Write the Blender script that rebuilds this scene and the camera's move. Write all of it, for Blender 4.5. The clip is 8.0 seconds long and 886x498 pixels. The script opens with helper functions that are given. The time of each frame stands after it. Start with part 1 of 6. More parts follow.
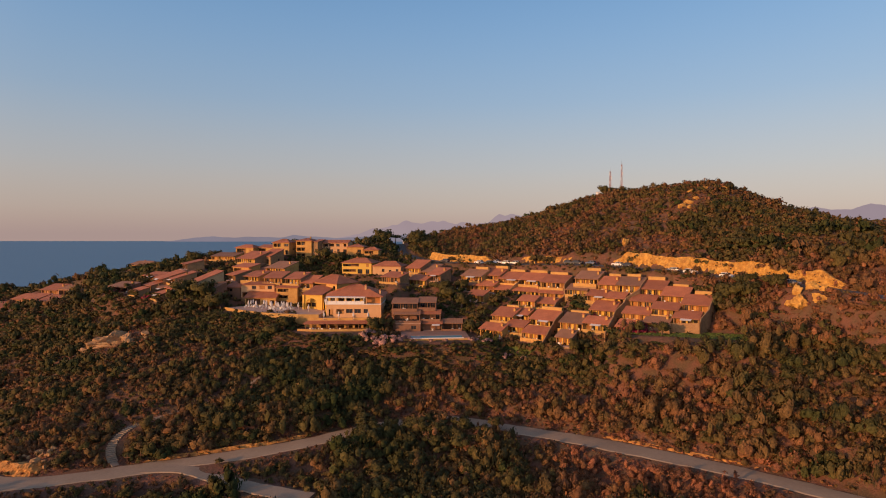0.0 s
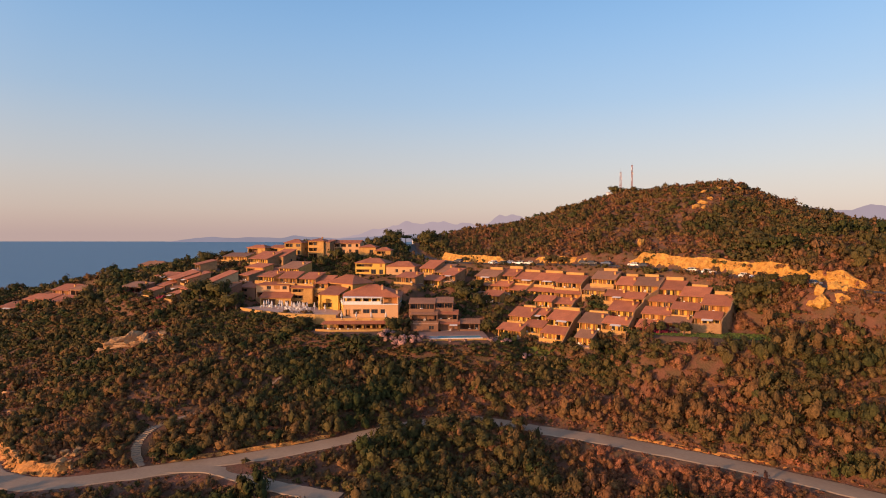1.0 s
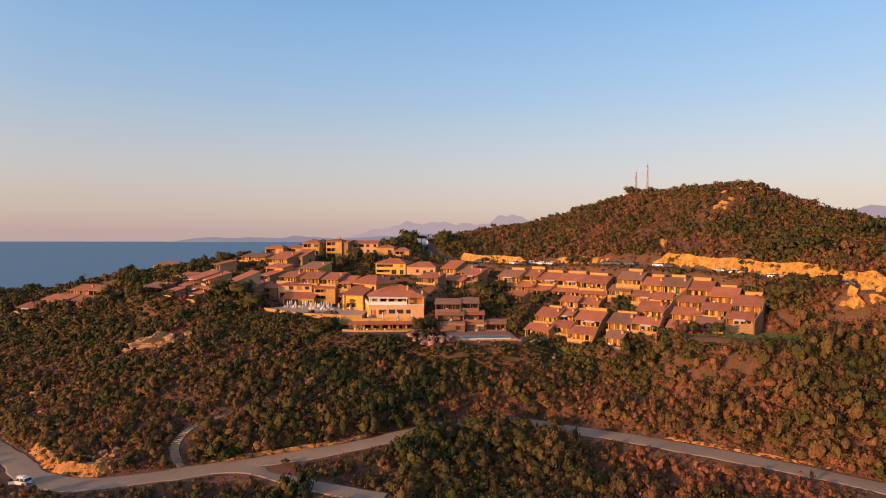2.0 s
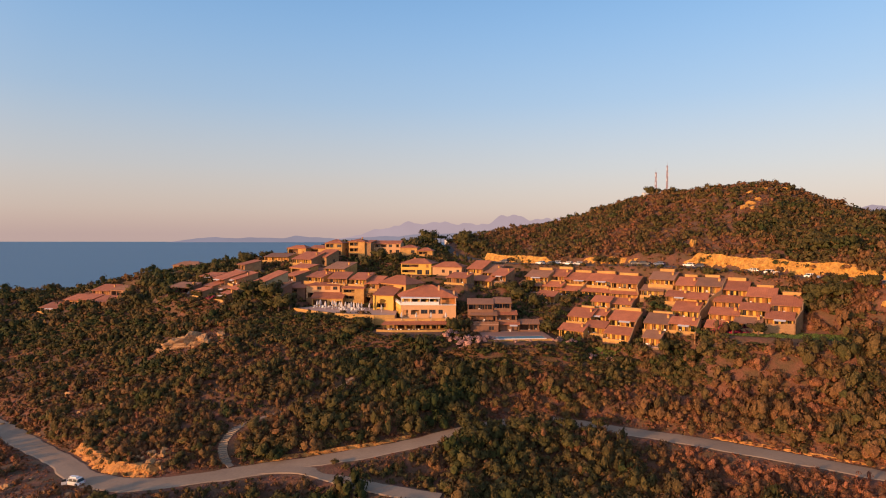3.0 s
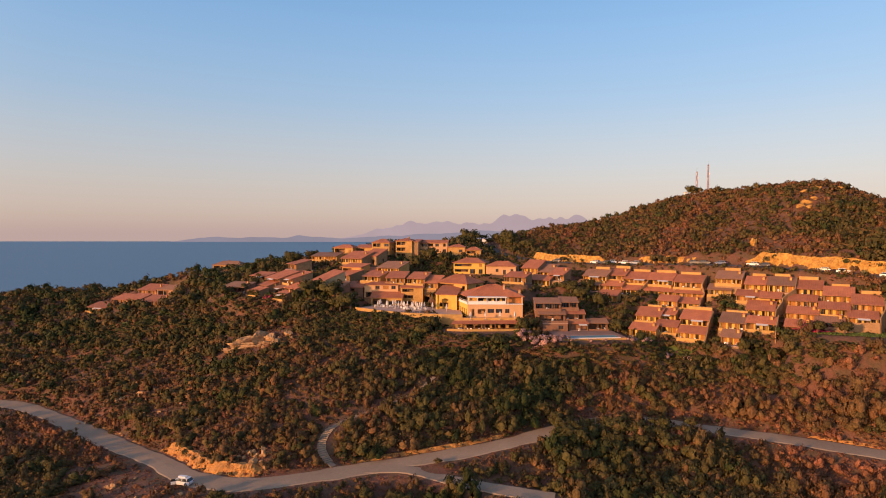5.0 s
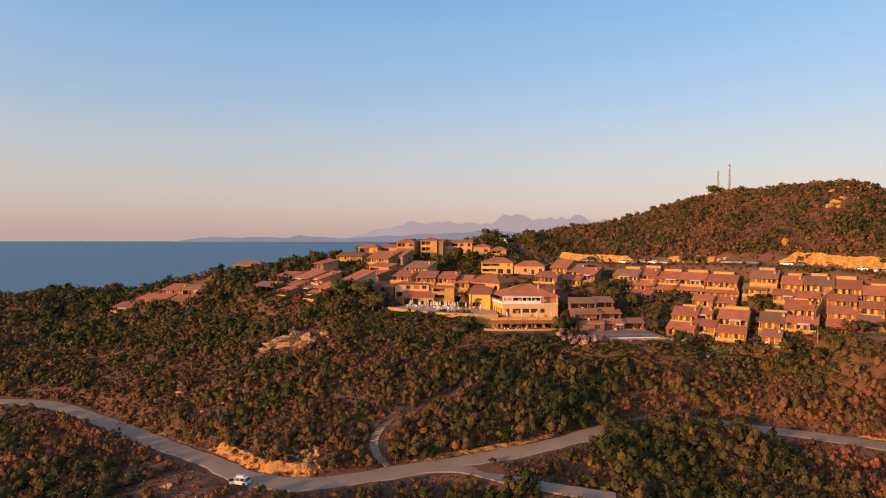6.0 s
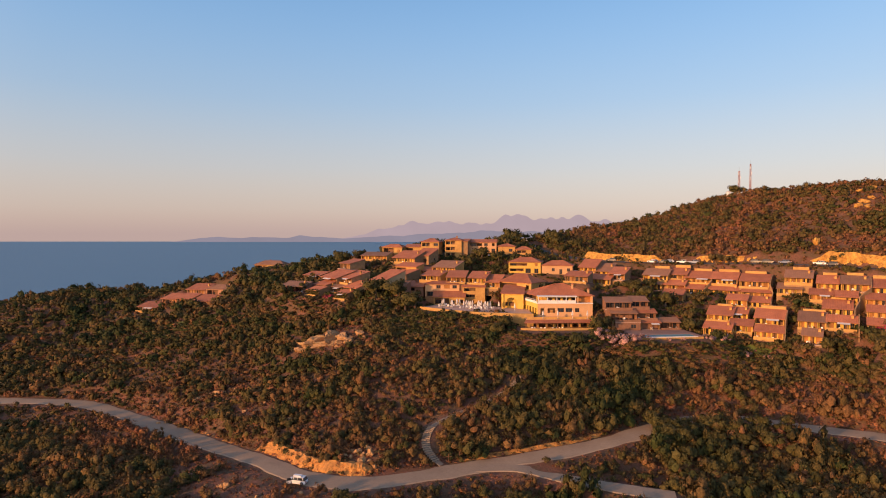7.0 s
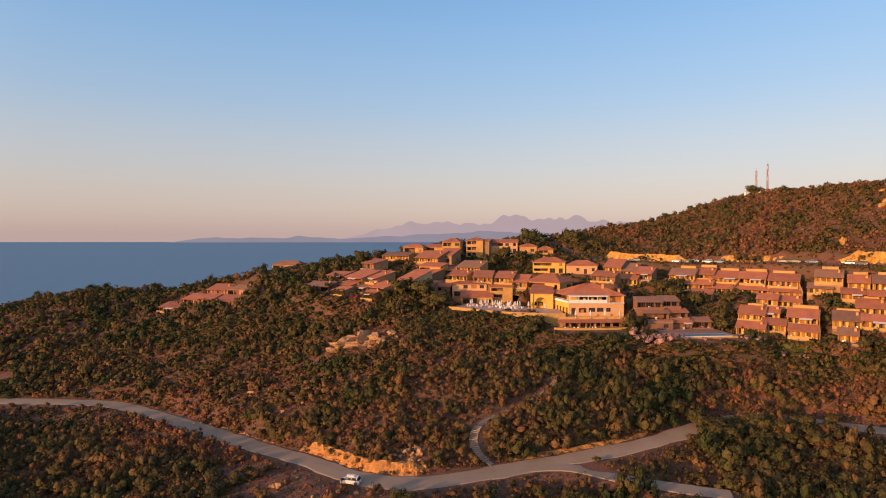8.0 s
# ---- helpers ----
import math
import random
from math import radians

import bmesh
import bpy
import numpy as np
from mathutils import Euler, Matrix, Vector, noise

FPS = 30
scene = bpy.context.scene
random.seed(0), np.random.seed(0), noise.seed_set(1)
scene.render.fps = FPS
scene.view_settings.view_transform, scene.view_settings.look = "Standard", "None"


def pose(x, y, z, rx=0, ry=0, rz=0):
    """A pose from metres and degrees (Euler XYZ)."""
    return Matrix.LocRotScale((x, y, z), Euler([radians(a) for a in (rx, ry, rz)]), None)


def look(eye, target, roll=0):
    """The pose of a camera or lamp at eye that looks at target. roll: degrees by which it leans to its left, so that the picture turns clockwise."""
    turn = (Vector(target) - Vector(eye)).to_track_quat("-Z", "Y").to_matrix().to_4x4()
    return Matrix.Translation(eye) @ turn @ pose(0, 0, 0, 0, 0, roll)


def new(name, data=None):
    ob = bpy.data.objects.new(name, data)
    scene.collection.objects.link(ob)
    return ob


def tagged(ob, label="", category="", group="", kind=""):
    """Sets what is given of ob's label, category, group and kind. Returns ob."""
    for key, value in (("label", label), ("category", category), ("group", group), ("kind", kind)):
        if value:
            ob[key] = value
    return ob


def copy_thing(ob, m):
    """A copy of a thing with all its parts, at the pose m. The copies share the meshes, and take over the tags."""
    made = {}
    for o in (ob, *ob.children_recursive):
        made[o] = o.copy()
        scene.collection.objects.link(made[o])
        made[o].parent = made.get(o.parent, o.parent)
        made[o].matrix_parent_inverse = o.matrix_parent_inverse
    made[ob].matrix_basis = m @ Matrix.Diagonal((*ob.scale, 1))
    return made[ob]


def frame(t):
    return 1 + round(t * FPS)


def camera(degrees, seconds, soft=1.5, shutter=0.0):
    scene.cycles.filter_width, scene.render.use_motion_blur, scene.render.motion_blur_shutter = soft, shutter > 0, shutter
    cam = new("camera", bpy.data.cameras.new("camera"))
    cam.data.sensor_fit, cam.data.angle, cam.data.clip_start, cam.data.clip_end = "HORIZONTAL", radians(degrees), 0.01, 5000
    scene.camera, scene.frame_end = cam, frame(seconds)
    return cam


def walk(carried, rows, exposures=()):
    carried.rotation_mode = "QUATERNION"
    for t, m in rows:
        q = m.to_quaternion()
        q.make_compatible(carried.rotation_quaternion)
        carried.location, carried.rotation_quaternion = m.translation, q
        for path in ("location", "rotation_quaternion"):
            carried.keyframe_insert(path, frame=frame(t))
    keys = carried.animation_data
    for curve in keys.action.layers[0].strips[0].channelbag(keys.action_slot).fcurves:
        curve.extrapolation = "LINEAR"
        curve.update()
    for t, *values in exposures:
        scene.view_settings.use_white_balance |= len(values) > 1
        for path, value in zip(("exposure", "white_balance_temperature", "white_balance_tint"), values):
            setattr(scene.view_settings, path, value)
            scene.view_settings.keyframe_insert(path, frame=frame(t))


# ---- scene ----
cam = camera(76.0, 8.0, soft=1.0)
METRES, EYE, TILT, LEAN, TURN = 91.0, 64.0, -1.6, 0.0, 0.0
ROWS = [
    (0.0, 0.0, 0.0, 0.0, 0.0, 0.0, -0.0),
    (0.5, -0.03, -0.0005, -0.0013, -0.02, 0.05, -0.02),
    (1.0, -0.0694, -0.0005, -0.0011, -0.03, 0.05, -0.02),
    (1.5, -0.118, -0.0008, -0.0007, -0.06, 0.06, -0.03),
    (3.0, -0.3053, -0.0007, -0.0004, -0.12, 0.08, -0.03),
    (3.5, -0.3734, 0.0, 0.0, -0.13, 0.07, 0.0),
    (4.0, -0.4381, 0.0018, -0.001, -0.15, 0.05, 0.02),
    (5.5, -0.6467, 0.0031, -0.0021, -0.21, 0.03, -0.01),
    (6.0, -0.7184, 0.0038, -0.003, -0.24, 0.03, 0.0),
    (6.5, -0.7899, 0.0042, -0.0039, -0.26, 0.04, 0.01),
    (7.0, -0.8609, 0.0046, -0.0053, -0.32, 0.04, 0.02),
    (7.5, -0.9313, 0.0058, -0.0063, -0.43, 0.07, 0.03),
    (8.0, -0.9998, 0.0073, -0.0077, -0.65, 0.08, 0.05),
]
walk(cam, [(t, pose(0, 0, EYE, TILT, LEAN, TURN) @ pose(METRES * x, METRES * y, METRES * z, 90 + pitch, roll, yaw)) for t, x, y, z, yaw, pitch, roll in ROWS],
     exposures=[(0.0, -0.28), (0.3, -0.12), (0.7, 0.10), (8.0, 0.10)])

# ---- light ----
SUN_AZ, SUN_EL = radians(234.0), radians(10.0)      # clockwise from +y
SUN_WAY = Vector((math.sin(SUN_AZ) * math.cos(SUN_EL), math.cos(SUN_AZ) * math.cos(SUN_EL), math.sin(SUN_EL)))
world = bpy.data.worlds.new("sky")
scene.world = world
world.use_nodes = True
wt = world.node_tree
sky = wt.nodes.new("ShaderNodeTexSky")
sky.sky_type, sky.sun_disc = "NISHITA", False
sky.sun_elevation, sky.sun_rotation = SUN_EL, SUN_AZ
sky.altitude, sky.air_density, sky.dust_density, sky.ozone_density = 60, 1.0, 1.2, 1.5
# the clear air above the sea at sunset: blue overhead, rose along the horizon
coord, sep = wt.nodes.new("ShaderNodeTexCoord"), wt.nodes.new("ShaderNodeSeparateXYZ")
wt.links.new(coord.outputs["Generated"], sep.inputs[0])
air = wt.nodes.new("ShaderNodeValToRGB")
air.color_ramp.interpolation = "B_SPLINE"
stops = ((0.0, (0.52, 0.37, 0.36)), (0.04, (0.60, 0.45, 0.40)), (0.11, (0.575, 0.535, 0.52)), (0.22, (0.36, 0.51, 0.69)), (0.40, (0.185, 0.41, 0.755)), (0.62, (0.09, 0.18, 0.36)), (1.0, (0.05, 0.10, 0.22)))
while len(air.color_ramp.elements) < len(stops):
    air.color_ramp.elements.new(0.5)
for e, (p, c) in zip(air.color_ramp.elements, stops):
    e.position, e.color = p, (*c, 1)
wt.links.new(sep.outputs["Z"], air.inputs[0])
blend = wt.nodes.new("ShaderNodeMix")
blend.data_type, blend.blend_type = "RGBA", "ADD"
blend.inputs[0].default_value = 0.03
# the glow of the low sun, spread widely round it
dot = wt.nodes.new("ShaderNodeVectorMath")
dot.operation = "DOT_PRODUCT"
dot.inputs[1].default_value = SUN_WAY
wt.links.new(coord.outputs["Generated"], dot.inputs[0])
clip = wt.nodes.new("ShaderNodeMath")
clip.operation = "MAXIMUM"
clip.inputs[1].default_value = 0.0
wt.links.new(dot.outputs["Value"], clip.inputs[0])
power = wt.nodes.new("ShaderNodeMath")
power.operation = "POWER"
power.inputs[1].default_value = 1.6
wt.links.new(clip.outputs[0], power.inputs[0])
glow = wt.nodes.new("ShaderNodeMix")
glow.data_type, glow.blend_type, glow.clamp_factor = "RGBA", "ADD", False
glow.inputs[7].default_value = (0.78, 0.54, 0.42, 1)
wt.links.new(power.outputs[0], glow.inputs[0])
# clear air scatters least at right angles to the sun and more opposite to it
square = wt.nodes.new("ShaderNodeMath")
square.operation = "POWER"
square.inputs[1].default_value = 2.0
wt.links.new(dot.outputs["Value"], square.inputs[0])
phase = wt.nodes.new("ShaderNodeMath")
phase.operation = "MULTIPLY_ADD"
phase.inputs[1].default_value, phase.inputs[2].default_value = 0.18, 0.83
wt.links.new(square.outputs[0], phase.inputs[0])
scaled = wt.nodes.new("ShaderNodeVectorMath")
scaled.operation = "SCALE"
wt.links.new(air.outputs[0], scaled.inputs[0])
wt.links.new(phase.outputs[0], scaled.inputs["Scale"])
wt.links.new(scaled.outputs[0], glow.inputs[6])
wt.links.new(glow.outputs[2], blend.inputs[6])
wt.links.new(sky.outputs[0], blend.inputs[7])
wt.links.new(blend.outputs[2], wt.nodes["Background"].inputs[0])
wt.nodes["Background"].inputs[1].default_value = 1.0
sun_data = bpy.data.lights.new("sun", "SUN")
sun_data.energy, sun_data.angle, sun_data.color = 5.0, radians(0.6), (1.0, 0.48, 0.185)
sun = new("sun", sun_data)
sun.matrix_world = look((-200, -100, 200), Vector((-200, -100, 200)) - SUN_WAY)


# ---- materials ----
def ramp(nt, fac, stops):
    r = nt.nodes.new("ShaderNodeValToRGB")
    while len(r.color_ramp.elements) < len(stops):
        r.color_ramp.elements.new(0.5)
    for e, (p, c) in zip(r.color_ramp.elements, stops):
        e.position, e.color = p, (*c, 1)
    nt.links.new(fac, r.inputs[0])
    return r.outputs[0]


def noise_out(nt, scale, detail=4.0, rough=0.55, coords="Position"):
    n = nt.nodes.new("ShaderNodeTexNoise")
    n.inputs["Scale"].default_value, n.inputs["Detail"].default_value, n.inputs["Roughness"].default_value = scale, detail, rough
    if coords == "Position":
        g = nt.nodes.new("ShaderNodeNewGeometry")
        nt.links.new(g.outputs["Position"], n.inputs["Vector"])
    else:
        g = nt.nodes.new("ShaderNodeTexCoord")
        nt.links.new(g.outputs["Object"], n.inputs["Vector"])
    return n.outputs["Fac"]


def mixed(nt, fac, a, b, blend="MIX"):
    m = nt.nodes.new("ShaderNodeMix")
    m.data_type, m.blend_type = "RGBA", blend
    for value, slot in ((fac, 0), (a, 6), (b, 7)):
        if isinstance(value, (int, float)):
            m.inputs[slot].default_value = value
        elif isinstance(value, tuple):
            m.inputs[slot].default_value = (*value, 1)
        else:
            nt.links.new(value, m.inputs[slot])
    return m.outputs[2]


def material(name, rough=0.85, metal=0.0):
    m = bpy.data.materials.new(name)
    m.use_nodes = True
    b = m.node_tree.nodes["Principled BSDF"]
    b.inputs["Roughness"].default_value, b.inputs["Metallic"].default_value = rough, metal
    return m, m.node_tree, b


def bump(nt, b, height, strength, distance):
    n = nt.nodes.new("ShaderNodeBump")
    n.inputs["Strength"].default_value, n.inputs["Distance"].default_value = strength, distance
    nt.links.new(height, n.inputs["Height"])
    nt.links.new(n.outputs[0], b.inputs["Normal"])


def two_scale(name, dark, light, big=0.4, small=3.0, rough=0.85, strength=0.4, distance=0.08, vary=0.0, metal=0.0):
    """Colour that varies at a large and a small scale, with relief, and from thing to thing."""
    m, nt, b = material(name, rough, metal)
    n1, n2 = noise_out(nt, big, 3), noise_out(nt, small, 5, 0.65)
    c = mixed(nt, 0.5, ramp(nt, n1, ((0.3, dark), (0.7, light))), ramp(nt, n2, ((0.3, dark), (0.72, light))))
    if vary:
        oi = nt.nodes.new("ShaderNodeObjectInfo")
        v = ramp(nt, oi.outputs["Random"], ((0.0, (1 - vary,) * 3), (1.0, (1 + vary, 1 + 0.7 * vary, 1 + 0.4 * vary))))
        c = mixed(nt, 1.0, c, v, "MULTIPLY")
    nt.links.new(c, b.inputs["Base Color"])
    bump(nt, b, n2, strength, distance)
    return m


def tile_roof(name, dark, light):
    """Clay tiles: courses down the slope, weathered patches."""
    m, nt, b = material(name, 0.8)
    g = nt.nodes.new("ShaderNodeNewGeometry")
    sep = nt.nodes.new("ShaderNodeSeparateXYZ")
    nt.links.new(g.outputs["Position"], sep.inputs[0])
    w = nt.nodes.new("ShaderNodeMath")
    w.operation = "MULTIPLY"
    w.inputs[1].default_value = 8.0
    nt.links.new(sep.outputs["Z"], w.inputs[0])
    fr = nt.nodes.new("ShaderNodeMath")
    fr.operation = "FRACT"
    nt.links.new(w.outputs[0], fr.inputs[0])
    n1, n2 = noise_out(nt, 0.35, 3), noise_out(nt, 2.6, 5, 0.7)
    c = mixed(nt, 0.55, ramp(nt, n1, ((0.3, dark), (0.7, light))), ramp(nt, n2, ((0.3, dark), (0.7, light))))
    oi = nt.nodes.new("ShaderNodeObjectInfo")
    c = mixed(nt, 1.0, c, ramp(nt, oi.outputs["Random"], ((0.0, (0.8, 0.78, 0.78)), (1.0, (1.15, 1.1, 1.05)))), "MULTIPLY")
    c = mixed(nt, 1.0, c, ramp(nt, fr.outputs[0], ((0.0, (0.8, 0.8, 0.8)), (0.4, (1, 1, 1)))), "MULTIPLY")
    nt.links.new(c, b.inputs["Base Color"])
    bump(nt, b, fr.outputs[0], 0.5, 0.06)
    return m


def leaf_material(name, rough=0.8):
    """Foliage, coloured by each plant's own tint (0 green, 0.5 olive, 1 dry russet), changing from clump to clump and leaf to leaf."""
    m, nt, b = material(name, rough)
    at = nt.nodes.new("ShaderNodeAttribute")
    at.attribute_name = "tint"
    g = nt.nodes.new("ShaderNodeNewGeometry")
    base = ramp(nt, at.outputs["Fac"], ((0.0, (0.042, 0.053, 0.016)), (0.35, (0.100, 0.078, 0.028)), (0.65, (0.175, 0.090, 0.041)), (1.0, (0.255, 0.105, 0.059))))
    v = ramp(nt, g.outputs["Random Per Island"], ((0.0, (0.72, 0.74, 0.7)), (1.0, (1.3, 1.25, 1.2))))
    # fine noise with the dark gaps between leaves put into the colour
    fine = noise_out(nt, 2.6, 5, 0.8)
    c = mixed(nt, 1.0, mixed(nt, 1.0, base, v, "MULTIPLY"), ramp(nt, fine, ((0.34, (0.45, 0.47, 0.45)), (0.5, (0.97, 0.97, 0.97)), (0.66, (1.55, 1.48, 1.4)))), "MULTIPLY")
    nt.links.new(c, b.inputs["Base Color"])
    b.inputs["Specular IOR Level"].default_value = 0.15
    bump(nt, b, fine, 0.5, 0.3)
    return m


def plain(name, colour, rough=0.6, metal=0.0):
    m, nt, b = material(name, rough, metal)
    n = noise_out(nt, 4.0, 3)
    nt.links.new(ramp(nt, n, ((0.2, tuple(0.85 * v for v in colour)), (0.8, colour))), b.inputs["Base Color"])
    return m


WALLS = {
    "ochre": two_scale("ochre_render", (0.36, 0.19, 0.055), (0.64, 0.38, 0.115), 0.5, 2.2, vary=0.12),
    "yellow": two_scale("yellow_render", (0.58, 0.36, 0.065), (0.71, 0.47, 0.10), 0.3, 2.5, vary=0.08),
    "pink": two_scale("rose_render", (0.50, 0.29, 0.135), (0.63, 0.385, 0.20), 0.3, 2.5, vary=0.08),
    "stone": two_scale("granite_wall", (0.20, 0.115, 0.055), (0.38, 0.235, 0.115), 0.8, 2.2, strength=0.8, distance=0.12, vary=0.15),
    "red": two_scale("red_render", (0.40, 0.20, 0.12), (0.55, 0.30, 0.18), 0.4, 2.5, vary=0.1),
    # russet, darkened: shade on the poolside rows and in loggias put into the colour
    "brick": two_scale("shaded_russet_wall", (0.17, 0.088, 0.055), (0.29, 0.15, 0.09), 0.5, 2.5, vary=0.1),
    "ivy": two_scale("stone_behind_ivy", (0.28, 0.22, 0.12), (0.45, 0.35, 0.2), 0.8, 2.2, strength=0.8, vary=0.1),
}
M_ROOF = tile_roof("clay_tiles", (0.27, 0.090, 0.045), (0.50, 0.190, 0.092))
# older tiles; also the shade on the poolside roofs, put into the colour
M_ROOF_DARK = tile_roof("old_and_shaded_tiles", (0.19, 0.10, 0.060), (0.33, 0.175, 0.105))
M_STONE = two_scale("retaining_stone", (0.36, 0.20, 0.06), (0.58, 0.35, 0.11), 0.5, 1.8, strength=0.9, distance=0.15)
M_SAND = two_scale("sandstone_cut", (0.26, 0.11, 0.022), (0.76, 0.44, 0.095), 0.45, 1.2, strength=1.0, distance=0.5)
M_ROCK = two_scale("granite_rock", (0.25, 0.13, 0.055), (0.56, 0.335, 0.15), 0.3, 1.6, strength=0.9, distance=0.3)
M_SLAB = two_scale("pale_slab", (0.30, 0.17, 0.075), (0.70, 0.45, 0.20), 0.5, 1.6, strength=0.9, distance=0.3)
M_BANK = two_scale("earth_bank", (0.30, 0.12, 0.032), (0.66, 0.33, 0.085), 0.25, 1.6, strength=0.9, distance=0.3)
M_ROAD = two_scale("pale_gravel", (0.25, 0.18, 0.12), (0.38, 0.285, 0.195), 0.12, 1.5, strength=0.3, distance=0.05)
M_TAR = two_scale("worn_asphalt", (0.06, 0.055, 0.05), (0.11, 0.10, 0.09), 0.12, 1.5)
M_PATH = two_scale("stone_steps", (0.16, 0.12, 0.085), (0.27, 0.205, 0.145), 0.5, 2.5)
M_PAVE = two_scale("terrace_paving", (0.40, 0.26, 0.20), (0.54, 0.37, 0.29), 0.3, 2.0)
# terrace rose made darker: the shade on the deck put into the colour
M_DECK = two_scale("shaded_pool_deck", (0.22, 0.125, 0.09), (0.33, 0.195, 0.145), 0.3, 2.0)
M_LAWN = two_scale("lawn_grass", (0.055, 0.085, 0.012), (0.12, 0.14, 0.025), 0.15, 2.5, strength=0.8)
M_GRASS = two_scale("grass_blades", (0.09, 0.15, 0.02), (0.20, 0.25, 0.045), 0.2, 2.0)
M_WOOD = two_scale("brown_wood", (0.14, 0.065, 0.03), (0.24, 0.12, 0.055), 1.0, 5.0, vary=0.2)
M_SHUT = two_scale("wooden_shutter", (0.24, 0.105, 0.03), (0.42, 0.20, 0.06), 1.0, 5.0, vary=0.3)
M_BARK = two_scale("bark", (0.07, 0.045, 0.03), (0.14, 0.09, 0.06), 1.0, 6.0)
M_WHITE = plain("white_paint", (0.80, 0.78, 0.74), 0.5)
M_CLOTH = plain("white_canvas", (0.66, 0.62, 0.58), 0.9)
M_TYRE = plain("black_rubber", (0.02, 0.02, 0.02), 0.8)
M_STEEL = plain("painted_steel", (0.32, 0.28, 0.26), 0.5, 0.4)
M_RUST = plain("red_steel", (0.34, 0.12, 0.08), 0.6, 0.2)
M_LEAF = leaf_material("foliage")
M_LAMP = plain("red_lens", (0.4, 0.02, 0.015), 0.3)


def glass_material():
    m, nt, b = material("window_glass", 0.08)
    b.inputs["Base Color"].default_value = (0.03, 0.035, 0.04, 1)
    return m


M_GLASS = glass_material()


def flower(name, colour):
    m, nt, b = material(name, 0.8)
    g = nt.nodes.new("ShaderNodeNewGeometry")
    v = ramp(nt, g.outputs["Random Per Island"], ((0.0, tuple(0.45 * c for c in colour)), (0.6, colour), (1.0, (0.06, 0.08, 0.02))))
    nt.links.new(v, b.inputs["Base Color"])
    return m


M_MAGENTA = flower("bougainvillea", (0.36, 0.02, 0.06))
M_PALEBLOOM = flower("oleander_bloom", (0.55, 0.30, 0.26))


def ground_material():
    m, nt, b = material("maquis_soil", 0.95)
    big, mid, fine = noise_out(nt, 0.03, 3), noise_out(nt, 0.25, 4, 0.6), noise_out(nt, 1.6, 5, 0.7)
    soil = ramp(nt, fine, ((0.3, (0.13, 0.050, 0.034)), (0.7, (0.25, 0.096, 0.062))))
    grass = ramp(nt, fine, ((0.3, (0.075, 0.048, 0.022)), (0.7, (0.15, 0.085, 0.042))))
    c = mixed(nt, ramp(nt, mid, ((0.42, (0, 0, 0)), (0.58, (1, 1, 1)))), soil, grass)
    c = mixed(nt, 0.35, c, ramp(nt, big, ((0.35, (0.07, 0.055, 0.025)), (0.65, (0.18, 0.095, 0.052)))))
    nt.links.new(c, b.inputs["Base Color"])
    bump(nt, b, fine, 0.9, 0.4)
    return m


def sea_material():
    m, nt, b = material("sea_water", 0.55)
    b.inputs["Base Color"].default_value = (0.125, 0.24, 0.34, 1)
    b.inputs["Specular IOR Level"].default_value = 0.12
    bump(nt, b, noise_out(nt, 0.12, 6, 0.65), 0.35, 1.5)
    return m


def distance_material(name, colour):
    """Far hills in the evening air: a plain glowing backdrop, haze put into its colour."""
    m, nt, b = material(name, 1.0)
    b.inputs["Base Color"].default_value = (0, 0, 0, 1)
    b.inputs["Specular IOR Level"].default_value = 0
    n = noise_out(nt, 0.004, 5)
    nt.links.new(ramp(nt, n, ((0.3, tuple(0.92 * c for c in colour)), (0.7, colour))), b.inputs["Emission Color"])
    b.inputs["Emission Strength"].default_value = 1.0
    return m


M_GROUND, M_SEA = ground_material(), sea_material()

# ---- the lie of the land ----
# Swells of the ground: x, y, radius, height.
VALLEY = [
    (-240, 200, 70, 5.4), (-170, 160, 60, -3.1), (-110, 125, 50, 13.5),
    (-50, 120, 50, -2.7), (10, 125, 50, 9.2), (70, 105, 50, -9.0),
    (120, 140, 60, 11.7), (-120, 205, 45, -0.4), (-60, 195, 40, 18.1),
    (0, 195, 40, 6.4), (50, 185, 40, 0.3), (95, 185, 35, 11.7), (-215, 203, 28, -5.0)]
SHOULDER = [
    (-180, 270, 60, 18.0), (-260, 320, 80, -2.8), (-120, 265, 50, 15.4),
    (-65, 265, 45, 3.0), (-75, 310, 50, 29.4), (0, 250, 45, 17.7),
    (60, 235, 40, 18.5), (118, 262, 45, 10.2), (105, 335, 50, 39.0),
    (180, 300, 80, 2.7)]
HILL = [
    (270, 390, 110, 79.5), (-5, 360, 55, 39.7), (-180, 345, 50, 32.6),
    (180, 180, 70, 50.4), (60, 300, 50, 17.8), (-178, 345, 30, 2.9),
    (-330, 335, 55, 20.5), (100, 440, 70, 24.9), (-90, 440, 60, -7.5),
    (-250, 440, 60, -12.3), (120, 30, 60, 21.4), (-115, 205, 22, 6.3),
    (0, 480, 70, 33.9), (124, 268, 26, 15.6), (-280, 328, 40, 19.5),
    (230, 380, 45, -5.4), (132, 238, 24, 5.0), (40, 330, 28, -3.5)]

SEA_LEVEL = -6.0
